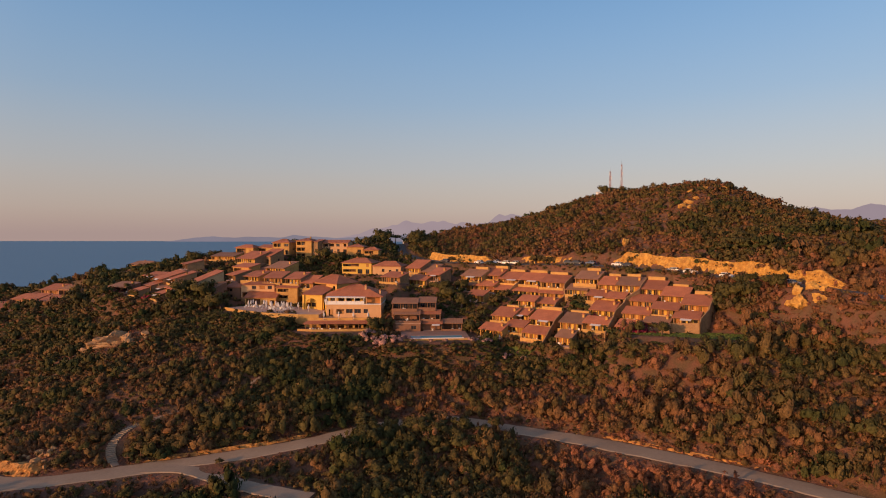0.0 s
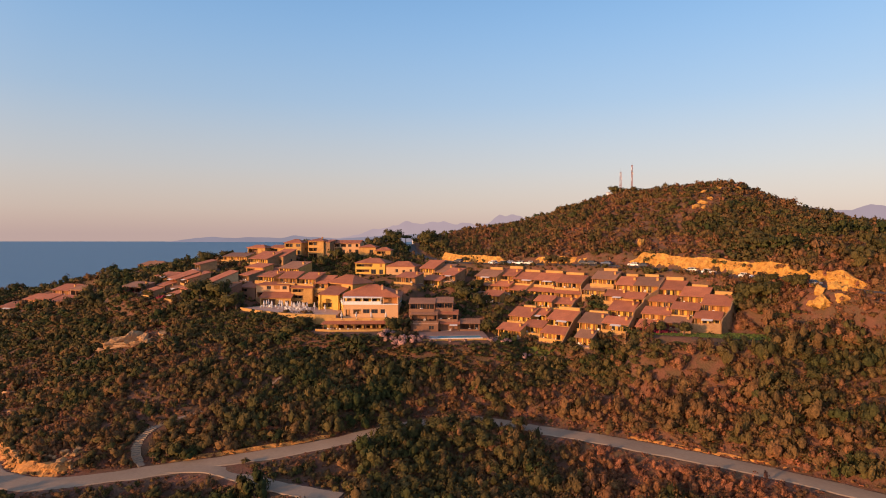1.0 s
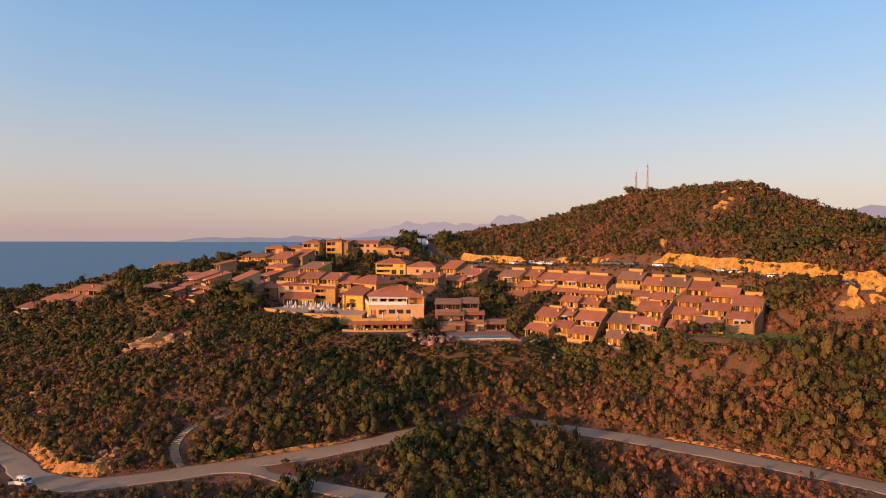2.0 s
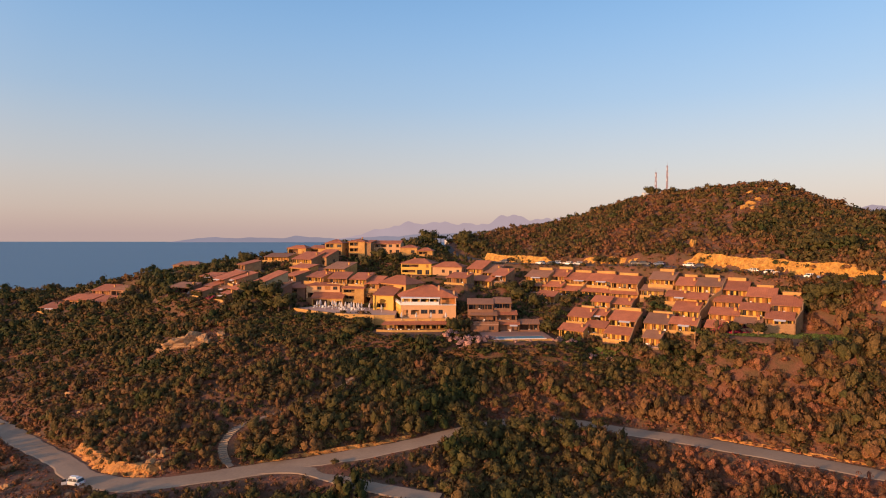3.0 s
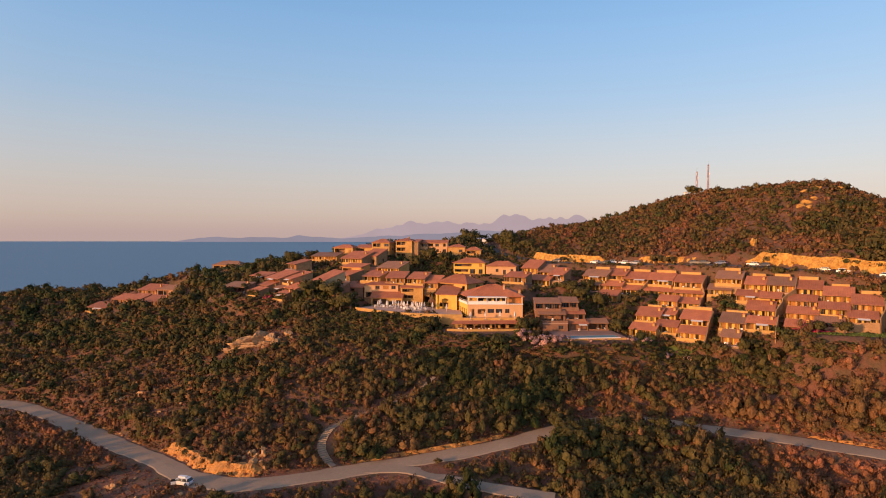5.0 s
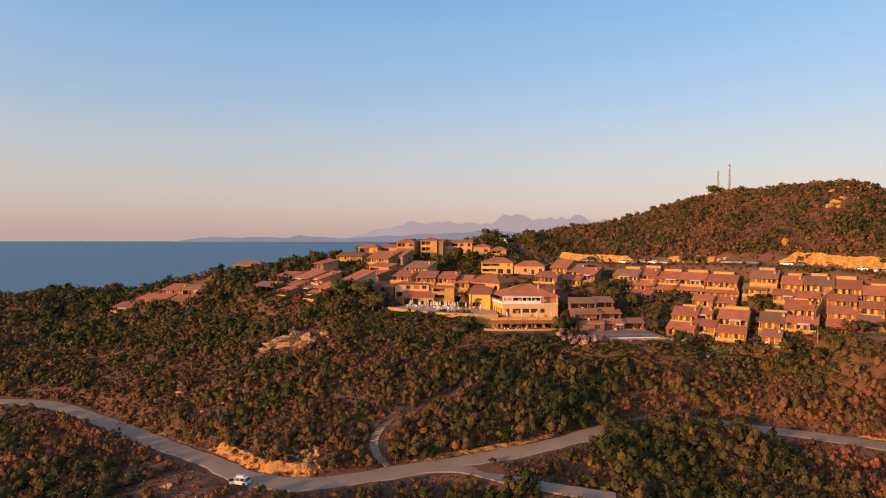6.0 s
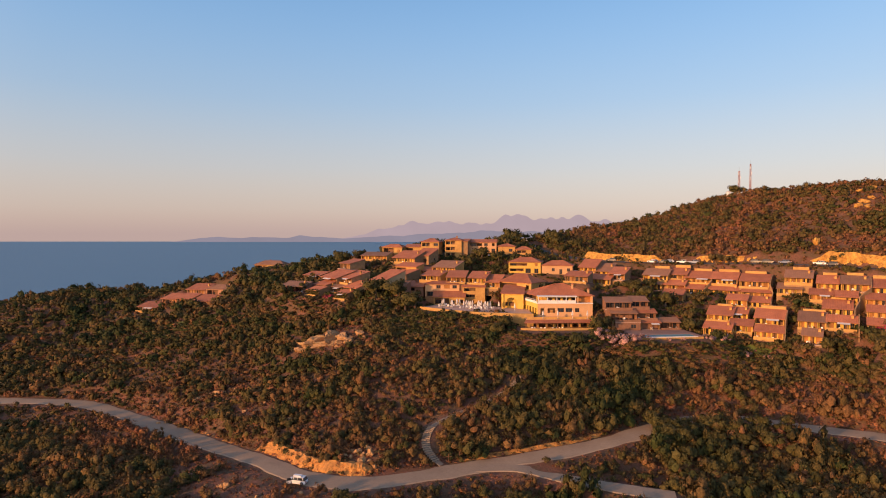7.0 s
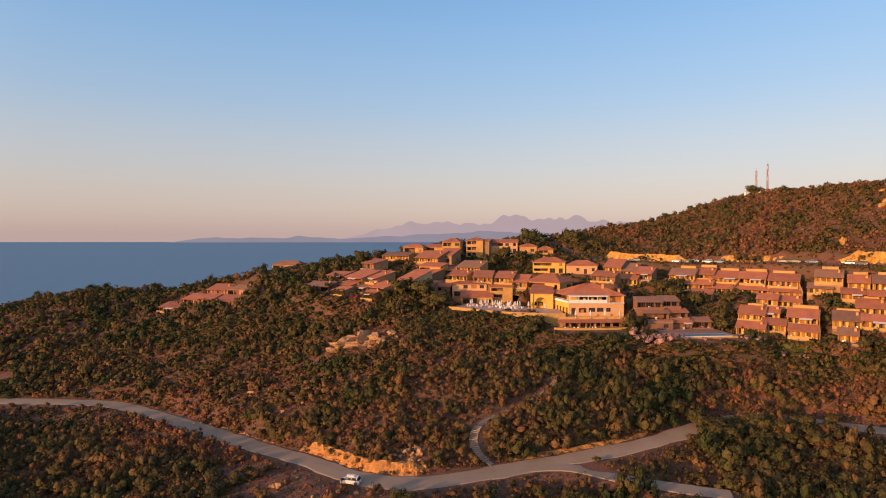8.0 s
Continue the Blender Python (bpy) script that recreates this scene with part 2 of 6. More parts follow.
# Centre lines: x, y, z.
VALLEY_ROAD = [(-285, 211, 1.9), (-262, 210, 2.0), (-234, 208, 2.2), (-220, 206.5, 2.3), (-208, 204, 2.4), (-196, 198, 2.6), (-166, 176.5, 3.3), (-141, 156, 4.8), (-122, 141, 6.6), (-112, 130, 7.7), (-102, 125.5, 8.0),
               (-94, 125, 8.0), (-82, 128.5, 8.2), (-70, 132.5, 8.6), (-56, 136.5, 9.2), (-42, 140.5, 10.0), (-28, 146.5, 11.0), (-17, 153, 11.6), (-5, 157, 12.0), (6, 156, 12.0), (15, 151.5, 11.9),
               (24, 147, 11.9), (34, 142, 12.0), (45, 133.5, 12.5), (55, 126, 12.9), (67, 116.5, 13.2), (80, 104, 13.5), (95, 88, 14.0)]
SPUR = [(-70, 131.8, 8.6), (-64, 131.6, 8.6), (-57, 129.8, 8.4), (-49, 126.2, 8.2), (-39, 122, 8.0), (-28, 119, 7.8)]
HILL_ROAD = [(-46, 378, 57.4), (-37, 365, 57.4), (-29, 350, 57.3), (-25, 332, 56.8), (-22, 300, 53.2), (-10, 274, 51.0), (8, 257, 50.5), (30, 246, 50.5), (50, 231, 51.4), (62, 217, 51.6),
             (73, 203, 51.2), (84, 191.5, 50.5), (93, 182, 49.7), (102, 169, 49.0), (109, 153, 48.4), (113, 132, 47.5)]
STEPS_WAY = [(-77.8, 133.4, 8.6), (-80.6, 135.8, 9.8), (-82.2, 138.8, 11.7), (-81.5, 142.5, 13.5), (-79.5, 146, 14.4), (-74, 151, 15.4), (-67, 156, 16.3), (-59.6, 162, 18.0), (-54.2, 168, 21.3)]

# Row houses: front corner of the eave x, y, z, width, roof depth.
ROW_A = [
    (7.7, 240.0, 46.2, 10.1, 6.5), (17.2, 238.0, 46.6, 7.9, 6.5), (22.5, 233.0, 45.6, 9.9, 6.5),
    (4.4, 238.0, 42.8, 10.1, 4.4), (12.9, 233.0, 42.8, 9.1, 4.4), (18.5, 229.0, 41.6, 9.1, 4.4),
    (9.3, 223.0, 39.9, 7.8, 4.4)]
ROW_B = [
    (30.4, 227.0, 45.6, 9.6, 6.5), (37.7, 219.0, 45.4, 10.0, 6.5), (27.6, 223.5, 41.6, 11.2, 4.4),
    (36.6, 215.5, 41.6, 10.0, 4.4), (27.6, 209.0, 39.4, 6.9, 4.4), (33.6, 207.0, 38.8, 7.8, 4.4)]
ROW_C = [
    (17.6, 203.0, 34.8, 8.4, 6.5), (25.3, 202.0, 35.4, 5.8, 4.4), (29.7, 194.0, 34.9, 8.9, 6.5),
    (12.6, 195.0, 31.3, 8.8, 4.4), (21.5, 195.0, 32.3, 7.3, 4.4), (26.4, 188.0, 31.3, 8.5, 4.4)]
ROW_D = [
    (48.5, 208.0, 47.6, 8.7, 6.5), (54.7, 199.5, 46.2, 6.4, 6.5), (59.4, 194.0, 46.5, 7.9, 6.5),
    (45.2, 207.0, 43.7, 7.9, 4.4), (49.8, 196.0, 42.7, 7.0, 4.4), (54.8, 190.0, 42.5, 6.1, 4.4),
    (48.5, 187.0, 39.0, 8.2, 6.5), (37.8, 183.0, 35.5, 7.7, 6.5), (44.4, 179.0, 35.9, 7.9, 4.4),
    (35.3, 177.0, 31.8, 5.4, 4.4)]
ROW_E = [
    (65.7, 189.0, 45.7, 7.9, 6.5), (69.4, 180.0, 44.4, 8.0, 6.5), (72.3, 171.5, 42.7, 7.6, 6.5),
    (61.3, 185.0, 42.2, 7.8, 4.4), (64.2, 174.5, 41.0, 8.0, 4.4), (68.0, 167.0, 39.3, 7.2, 4.4),
    (56.5, 178.0, 39.1, 8.4, 4.4), (60.5, 170.5, 37.4, 7.4, 4.4), (52.9, 173.0, 35.7, 6.9, 4.4)]
UNITS = ROW_A + ROW_B + ROW_C + ROW_D + ROW_E
UNIT_YAW = -36.0
# Houses of the village: corner x, y, floor z, width, depth, eave height, turn, roof, rise, wall.
CREST_HOUSES = [
    (-88.0, 293.0, 53.1, 9.4, 8, 6.1, -14, "hip", 1.9, "ochre"),
    (-96.7, 296.0, 52.7, 8.9, 6, 3.8, -14, "shed", 1.2, "ochre"),
    (-75.7, 292.0, 51.1, 8.7, 9, 9.0, -14, "hip", 1.4, "ochre"),
    (-67.3, 291.0, 52.3, 3.3, 8, 7.2, -14, "shed", 1.0, "stone"),
    (-63.0, 295.0, 53.4, 14.0, 8, 5.6, -8, "gable", 1.3, "pink"),
    (-48.8, 288.0, 53.0, 8.6, 8, 4.0, -8, "hip", 1.5, "ochre"),
    (-40.0, 285.5, 52.9, 7.6, 6, 2.6, -8, "hip", 1.6, "ochre"),
    (-108.2, 296.0, 52.4, 11.0, 7, 4.1, -20, "hip", 1.6, "ochre"),
    (-118.7, 290.0, 49.2, 14.5, 7, 3.2, -20, "shed", 1.6, "ochre"),
]
UPPER_HOUSES = [
    (-101.8, 280.0, 48.6, 14.0, 9, 3.2, -36, "shed", 3.2, "ochre"),
    (-91.2, 280.5, 48.9, 9.2, 8, 3.8, -36, "shed", 3.2, "stone"),
    (-99.2, 268.0, 44.4, 12.4, 6, 3.7, -36, "shed", 1.4, "ochre"),
    (-82.0, 261.5, 44.6, 12.0, 9, 3.6, -30, "shed", 2.6, "ochre"),
    (-89.4, 266.0, 43.2, 10.5, 6, 3.2, -34, "shed", 1.4, "stone"),
    (-86.5, 245.0, 42.4, 9.4, 7, 3.2, -30, "shed", 1.8, "ochre"),
    (-75.7, 239.0, 42.7, 8.2, 8, 2.6, -12, "shed", 2.2, "ochre"),
    (-84.4, 236.6, 37.2, 14.2, 7, 5.3, -4, "hip", 1.1, "pink"),
    (-68.9, 234.0, 33.8, 9.2, 8, 7.7, -10, "shed", 1.8, "ochre"),
    (-80.9, 231.0, 34.0, 12.7, 5, 3.7, -2, "shed", 1.7, "ochre"),
    (-66.7, 238.0, 42.3, 7.9, 8, 2.8, -20, "shed", 2.2, "ochre"),
    (-59.7, 236.0, 40.4, 6.5, 7, 3.1, -24, "shed", 2.6, "ochre"),
    (-53.9, 234.5, 40.3, 15.4, 11, 3.5, -40, "hip", 3.2, "ochre"),
]
CENTRE_HOUSES = [
    (-54.2, 222.0, 34.4, 8.2, 9, 5.8, -16, "shed", 2.2, "yellow"),
    (-46.6, 261.5, 45.4, 14.6, 10, 5.0, -16, "hip", 2.2, "yellow"),
    (-32.0, 257.5, 45.2, 13.6, 9, 3.9, -16, "hip", 2.2, "pink"),
    (-16.4, 253.0, 45.7, 7.9, 8, 3.0, -36, "shed", 3.2, "ochre"),
    (-9.9, 249.0, 44.0, 6.6, 8, 3.2, -36, "shed", 3.0, "ochre"),
    (-6.8, 240.0, 43.6, 6.8, 8, 3.1, -36, "shed", 2.4, "stone"),
    (-15.0, 242.0, 41.7, 9.7, 5, 2.7, -36, "shed", 1.7, "ochre"),
    (-25.9, 238.0, 43.5, 10.0, 6, 2.4, -36, "shed", 1.7, "stone"),
]
WESTERN_HOUSES = [
    (-143.2, 270.0, 41.3, 10.4, 7, 2.7, -30, "shed", 1.4, "stone"),
    (-133.3, 262.0, 40.9, 15.0, 10, 2.9, -52, "shed", 3.0, "stone"),
    (-123.0, 254.0, 40.9, 10.4, 9.5, 3.3, -54, "shed", 2.6, "stone"),
    (-134.9, 255.0, 38.0, 10.0, 7, 3.0, -46, "shed", 1.8, "stone"),
    (-126.5, 250.0, 37.7, 8.1, 6, 2.7, -46, "shed", 1.4, "stone"),
    (-119.6, 244.0, 36.2, 10.5, 7, 4.4, -50, "shed", 2.2, "ivy"),
    (-121.9, 238.0, 35.7, 7.0, 5, 3.1, -40, "shed", 1.2, "ivy"),
    (-135.9, 246.0, 37.2, 7.6, 5, 2.2, -40, "shed", 1.2, "ivy"),
    (-109.3, 242.0, 39.8, 11.5, 12, 3.6, -54, "shed", 4.6, "ivy"),
    (-101.9, 235.0, 38.6, 9.3, 7, 2.8, -26, "shed", 2.2, "brick"),
    (-92.7, 240.0, 36.1, 7.7, 8, 5.0, -14, "shed", 1.6, "brick"),
    (-127.2, 276.0, 46.9, 11.5, 8, 2.5, -56, "shed", 1.8, "stone"),
    (-149.2, 252.0, 38.5, 12.2, 7, 2.0, -24, "shed", 1.6, "brick"),
    (-100.1, 262.0, 41.7, 10.0, 8, 3.4, -50, "shed", 2.2, "stone"),
]
OUTLYING_HOUSES = [
    (-189.1, 340.0, 42.0, 18.8, 9, 3.0, -14, "hip", 2.4, "ochre"),
    (-210.0, 295.0, 31.7, 12.0, 8, 3.0, -18, "shed", 2.4, "red"),
    (-198.0, 291.0, 31.4, 12.5, 8, 3.8, -18, "hip", 2.2, "red"),
    (-219.0, 287.0, 27.8, 10.0, 7, 3.0, -22, "shed", 2.0, "red"),
    (-209.5, 283.0, 28.4, 9.5, 7, 3.0, -22, "shed", 2.0, "red"),
    (-199.0, 276.5, 28.0, 13.5, 8, 3.0, -18, "shed", 2.2, "red"),
    (-229.5, 284.0, 24.4, 12.0, 7, 2.8, -18, "shed", 1.8, "red"),
]
POOLSIDE_HOUSES = [
    (-18.4, 204.5, 36.0, 9.2, 5, 2.8, -3, "shed", 1.3, "brick"),
    (-17.5, 201.2, 32.5, 9.3, 3.2, 2.8, -3, "shed", 1.0, "brick"),
    (-16.7, 198.6, 29.2, 8.8, 2.6, 3.0, -3, "flat", 0.3, "brick"),
    (-8.8, 205.6, 36.2, 6.2, 5, 2.8, -3, "shed", 1.3, "brick"),
    (-7.9, 202.4, 32.5, 7.0, 3.2, 2.8, -3, "shed", 1.0, "brick"),
    (-7.0, 199.8, 29.3, 6.6, 2.6, 2.9, -3, "shed", 0.8, "brick"),
    (-0.2, 200.6, 29.3, 7.0, 4, 2.9, -3, "shed", 1.0, "brick"),
]
HOUSES = CREST_HOUSES + UPPER_HOUSES + CENTRE_HOUSES + WESTERN_HOUSES + OUTLYING_HOUSES + POOLSIDE_HOUSES


def smooth_line(pts, step=2.0):
    """A denser line through the points, rounded."""
    p = np.array(pts, float)
    for _ in range(2):
        q = np.empty((2 * len(p), 3))
        q[0::2], q[1::2] = p * 0.75 + np.vstack([p[1:], p[-1:]]) * 0.25, p * 0.25 + np.vstack([p[1:], p[-1:]]) * 0.75
        p = np.vstack([p[:1], q[:-1]])
    s = np.r_[0, np.cumsum(np.hypot(*np.diff(p[:, :2], axis=0).T))]
    t = np.arange(0, s[-1], step)
    return np.column_stack([np.interp(t, s, p[:, i]) for i in range(3)])


def near_line(x, y, line):
    """Distance to a line, its height there, and the side (positive: to the left of its way)."""
    if x.size < 64:
        a, b = line[:-1], line[1:]
        d = b[:, :2] - a[:, :2]
        px, py = x[:, None] - a[:, 0], y[:, None] - a[:, 1]
        u = np.clip((px * d[:, 0] + py * d[:, 1]) / (d * d).sum(1), 0, 1)
        dist = np.hypot(px - u * d[:, 0], py - u * d[:, 1])
        k = dist.argmin(1)
        i = np.arange(len(x))
        return dist[i, k], a[k, 2] + u[i, k] * (b[k, 2] - a[k, 2]), d[k, 0] * py[i, k] - d[k, 1] * px[i, k]
    best, hz, side = np.full(x.shape, 1e9), np.zeros(x.shape), np.zeros(x.shape)
    for a, b in zip(line[:-1], line[1:]):
        d = b[:2] - a[:2]
        u = np.clip(((x - a[0]) * d[0] + (y - a[1]) * d[1]) / (d @ d), 0, 1)
        dist = np.hypot(x - a[0] - u * d[0], y - a[1] - u * d[1])
        m = dist < best
        best[m], hz[m] = dist[m], (a[2] + u * (b[2] - a[2]))[m]
        side[m] = (d[0] * (y - a[1]) - d[1] * (x - a[0]))[m]
    return best, hz, side


LINES = {k: smooth_line(v) for k, v in (("valley", VALLEY_ROAD), ("spur", SPUR), ("hill", HILL_ROAD), ("steps", STEPS_WAY))}


def soft(v):
    v = np.clip(v, 0, 1)
    return v * v * (3 - 2 * v)


# Level pads under houses: x, y, turn, width, depth, z, clear strip before the front.
PADS = [(x, y, UNIT_YAW, w, d + 0.4, z - 3.0, 1.6) for x, y, z, w, d in UNITS]
PADS += [(x, y, a, w, d, z - 0.25, 1.6) for x, y, z, w, d, h, a, *_ in HOUSES]
PADS += [(-52, 194, -9, 25, 16, 30.2, 2.5), (-86, 216, -12, 42, 14, 33.6, 0.0), (-15, 184, 4, 27, 13, 28.8, 3.0), (53, 161.5, -20, 32, 11, 35.0, 3.5), (-62, 282, -4, 34, 6, 52.0, 0.5)]
PADS.sort(key=lambda p: -p[5])


def pad_distance(x, y, p, front=1.2):
    c, s = math.cos(radians(p[2])), math.sin(radians(p[2]))
    u, v = (x - p[0]) * c + (y - p[1]) * s, -(x - p[0]) * s + (y - p[1]) * c
    return np.hypot(np.maximum(0, np.maximum(-u, u - p[3])), np.maximum(0, np.maximum(-front - v, v - p[4])))


def slack(x, y, p):
    """Terraces and the western houses fall off gently before their fronts."""
    if p[6] == 1.6 and p[0] > -105:
        return 1.0
    v = -(x - p[0]) * math.sin(radians(p[2])) + (y - p[1]) * math.cos(radians(p[2]))
    return np.where(v < -1.2, 0.45, 1.0)


def swell(x, y):
    z = np.full(x.shape, SEA_LEVEL)
    for cx, cy, r, h in VALLEY + SHOULDER + HILL:
        z += h * np.exp(-((x - cx) ** 2 + (y - cy) ** 2) / (2 * r * r))
    rise, rough = z - SEA_LEVEL, 0.0
    for a, k in ((0.9, 0.045), (0.5, 0.11), (0.25, 0.27)):
        rough = rough + a * (np.sin(k * x + 2.1 * np.sin(k * 0.7 * y + a)) * np.cos(k * 0.9 * y + 1.7 * np.sin(k * 0.6 * x)))
    z = z + rough * np.clip(rise / 4, 0, 1) - 1.5 * np.clip(1 - rise / 3, 0, 1)
    return z


def ground(x, y):
    x, y = np.asarray(x, float), np.asarray(y, float)
    z = swell(x, y)
    for p in PADS:
        w = soft(1 - pad_distance(x, y, p) * slack(x, y, p) / 5.0)
        z = z * (1 - w) + p[5] * w
    for key, half, fade in (("spur", 2.0, 4.0), ("steps", 1.0, 3.0), ("valley", 3.2, 6.0)):
        d, hz, side = near_line(x, y, LINES[key])
        w = soft(1 - (d - half - 0.6) / fade)
        z = z * (1 - w) + (hz - 0.12) * w
    d, hz, side = near_line(x, y, LINES["hill"])
    fade = np.where(side > 0, 3.0, np.where(y < 168, 9.0, 3.6))
    w = soft(1 - (d - 4.2) / fade)
    return z * (1 - w) + (hz - 0.12) * w


LINES["spur"][:, 2] = np.maximum(LINES["spur"][:, 2], ground(LINES["spur"][:, 0], LINES["spur"][:, 1]) + 0.12)


def ground_at(x, y):
    return float(ground(np.array([x]), np.array([y]))[0])


# ---- builders ----
class Shape:
    """Vertices and faces of one part."""

    def __init__(self):
        self.v, self.f = [], []

    def box(self, x0, x1, y0, y1, z0, z1):
        n = len(self.v)
        self.v += [(x, y, z) for z in (z0, z1) for y in (y0, y1) for x in (x0, x1)]
        self.f += [tuple(n + i for i in q) for q in ((0, 2, 3, 1), (4, 5, 7, 6), (0, 1, 5, 4), (2, 6, 7, 3), (0, 4, 6, 2), (1, 3, 7, 5))]
        return self

    def prism(self, poly, z0, z1):
        """An upright prism over a plan; z1 may be a height for each corner."""
        n, k = len(self.v), len(poly)
        tops = z1 if isinstance(z1, (list, tuple)) else [z1] * k
        self.v += [(x, y, z0) for x, y in poly] + [(x, y, t) for (x, y), t in zip(poly, tops)]
        self.f += [tuple(range(n + k - 1, n - 1, -1)), tuple(range(n + k, n + 2 * k))]
        self.f += [(n + i, n + (i + 1) % k, n + k + (i + 1) % k, n + k + i) for i in range(k)]
        return self

    def tube(self, a, b, r0, r1, sides=7):
        a, b = Vector(a), Vector(b)
        w = (b - a).normalized()
        u = w.cross(Vector((0.3, 1, 0.2))).normalized()
        s = w.cross(u)
        n = len(self.v)
        for c, r in ((a, r0), (b, r1)):
            self.v += [tuple(c + r * (math.cos(6.2832 * i / sides) * u + math.sin(6.2832 * i / sides) * s)) for i in range(sides)]
        self.f += [(n + i, n + (i + 1) % sides, n + sides + (i + 1) % sides, n + sides + i) for i in range(sides)]
        self.f += [tuple(range(n + sides - 1, n - 1, -1)), tuple(range(n + sides, n + 2 * sides))]
        return self

    def slab(self, quad, thick):
        """A sloping slab: four top corners and a thickness."""
        n = len(self.v)
        self.v += list(quad) + [(x, y, z - thick) for x, y, z in quad]
        self.f += [(n, n + 1, n + 2, n + 3), (n + 7, n + 6, n + 5, n + 4)] + [(n + i, n + 4 + i, n + 4 + (i + 1) % 4, n + (i + 1) % 4) for i in range(4)]
        return self

    def mesh(self, name, mat, smooth=False):
        index, spots, remap = {}, [], []
        for v in self.v:
            key = (round(v[0], 3), round(v[1], 3), round(v[2], 3))
            if key not in index:
                index[key] = len(spots)
                spots.append(v)
            remap.append(index[key])
        faces = [list(dict.fromkeys(remap[i] for i in f)) for f in self.f]
        me = bpy.data.meshes.new(name)
        me.from_pydata(spots, [], [f for f in faces if len(f) > 2])
        me.materials.append(mat)
        if smooth:
            me.polygons.foreach_set("use_smooth", [True] * len(me.polygons))
        return me


def part(name, shape, mat, parent, label="", at=None):
    """One mesh object under a thing or a part."""
    ob = new(name, shape if isinstance(shape, bpy.types.Mesh) else shape.mesh(name, mat))
    ob.parent = parent
    if at is not None:
        ob.matrix_basis = at
    return tagged(ob, label)


def thing(name, m, label, category, group="", kind=""):
    ob = new(name)
    ob.matrix_basis = m
    ob.empty_display_size = 0.5
    return tagged(ob, label, category, group, kind)


def lone(name, shape, mat, label, category="", kind="", group="", smooth=False):
    ob = new(name, shape if isinstance(shape, bpy.types.Mesh) else shape.mesh(name, mat, smooth))
    return tagged(ob, label, category, group, kind)


def grid_mesh(name, xs, ys, z, mat):
    nx, ny = len(xs), len(ys)
    gx, gy = np.meshgrid(xs, ys)
    v = np.column_stack([gx.ravel(), gy.ravel(), z.ravel()])
    i = np.arange(nx * ny).reshape(ny, nx)
    f = np.column_stack([i[:-1, :-1].ravel(), i[:-1, 1:].ravel(), i[1:, 1:].ravel(), i[1:, :-1].ravel()])
    me = fast_mesh(name, v, f)
    me.materials.append(mat)
    me.polygons.foreach_set("use_smooth", [True] * len(me.polygons))
    return me


def fast_mesh(name, v, f, normals=None):
    """A mesh from arrays; foliage takes the normals of its rounded lumps."""
    me = bpy.data.meshes.new(name)
    k = f.shape[1]
    me.vertices.add(len(v))
    me.vertices.foreach_set("co", np.ascontiguousarray(v, np.float32).ravel())
    me.loops.add(f.size)
    me.loops.foreach_set("vertex_index", np.ascontiguousarray(f, np.int32).ravel())
    me.polygons.add(len(f))
    me.polygons.foreach_set("loop_start", np.arange(0, f.size, k, dtype=np.int32))
    me.polygons.foreach_set("use_smooth", np.ones(len(f), bool))
    me.update(calc_edges=True)
    if normals is not None:
        at = me.attributes.new("custom_normal", "FLOAT_VECTOR", "POINT")
        at.data.foreach_set("vector", np.ascontiguousarray(normals, np.float32).ravel())
    return me


# ---- ground, sea, distance ----
def steps_of(*spans):
    return np.concatenate([np.arange(a, b, s) for a, b, s in spans])


gx = steps_of((-640, -300, 12), (-300, -215, 3), (-215, 125, 1.6), (125, 260, 4), (260, 640, 12))
gy = steps_of((-120, 80, 12), (80, 115, 3), (115, 300, 1.6), (300, 360, 2.5), (360, 520, 5), (520, 760, 12))
GX, GY = np.meshgrid(gx, gy)
gz = ground(GX.ravel(), GY.ravel()).reshape(GX.shape)
tagged(new("ground", grid_mesh("ground", gx, gy, gz, M_GROUND)), "reddish-brown soil and dry grass on a coastal hillside", "ground", kind="structure")

sea = Shape()
sea.v = [(-6500, -400, SEA_LEVEL + 0.5), (6500, -400, SEA_LEVEL + 0.5), (6500, 4960, SEA_LEVEL + 0.5), (-6500, 4960, SEA_LEVEL + 0.5)]
sea.f = [(0, 1, 2, 3)]
lone("water", sea, M_SEA, "calm blue evening sea reaching the horizon", "sea", "structure")


def far_range(name, y, x0, x1, base, peaks, mat, label, rough, gain=1.0):
    """A distant range of hills: a tapering body with a jagged crest."""
    s = Shape()
    xs = np.arange(x0, x1, 24.0)
    h = np.zeros(len(xs))
    for c, w, a in peaks:
        h += gain * a * np.exp(-((xs - c) / w) ** 2)
    rng = np.random.default_rng(int(y))
    for k in (9, 4, 2, 1):
        nz = np.convolve(rng.normal(size=len(xs) + 80), np.hanning(4 * k + 1) / k, "same")[40:-40]
        h *= 1 + rough * 0.30 * nz * (k / 9) ** 0.9
    h = np.maximum(h, 0.2)
    n = len(xs)
    s.v = [(x, y - 30, base) for x in xs] + [(x, y, base + t) for x, t in zip(xs, h)]
    s.f = [(i, i + 1, n + i + 1, n + i) for i in range(n - 1)]
    lone(name, s, mat, label, "mountains", "structure")


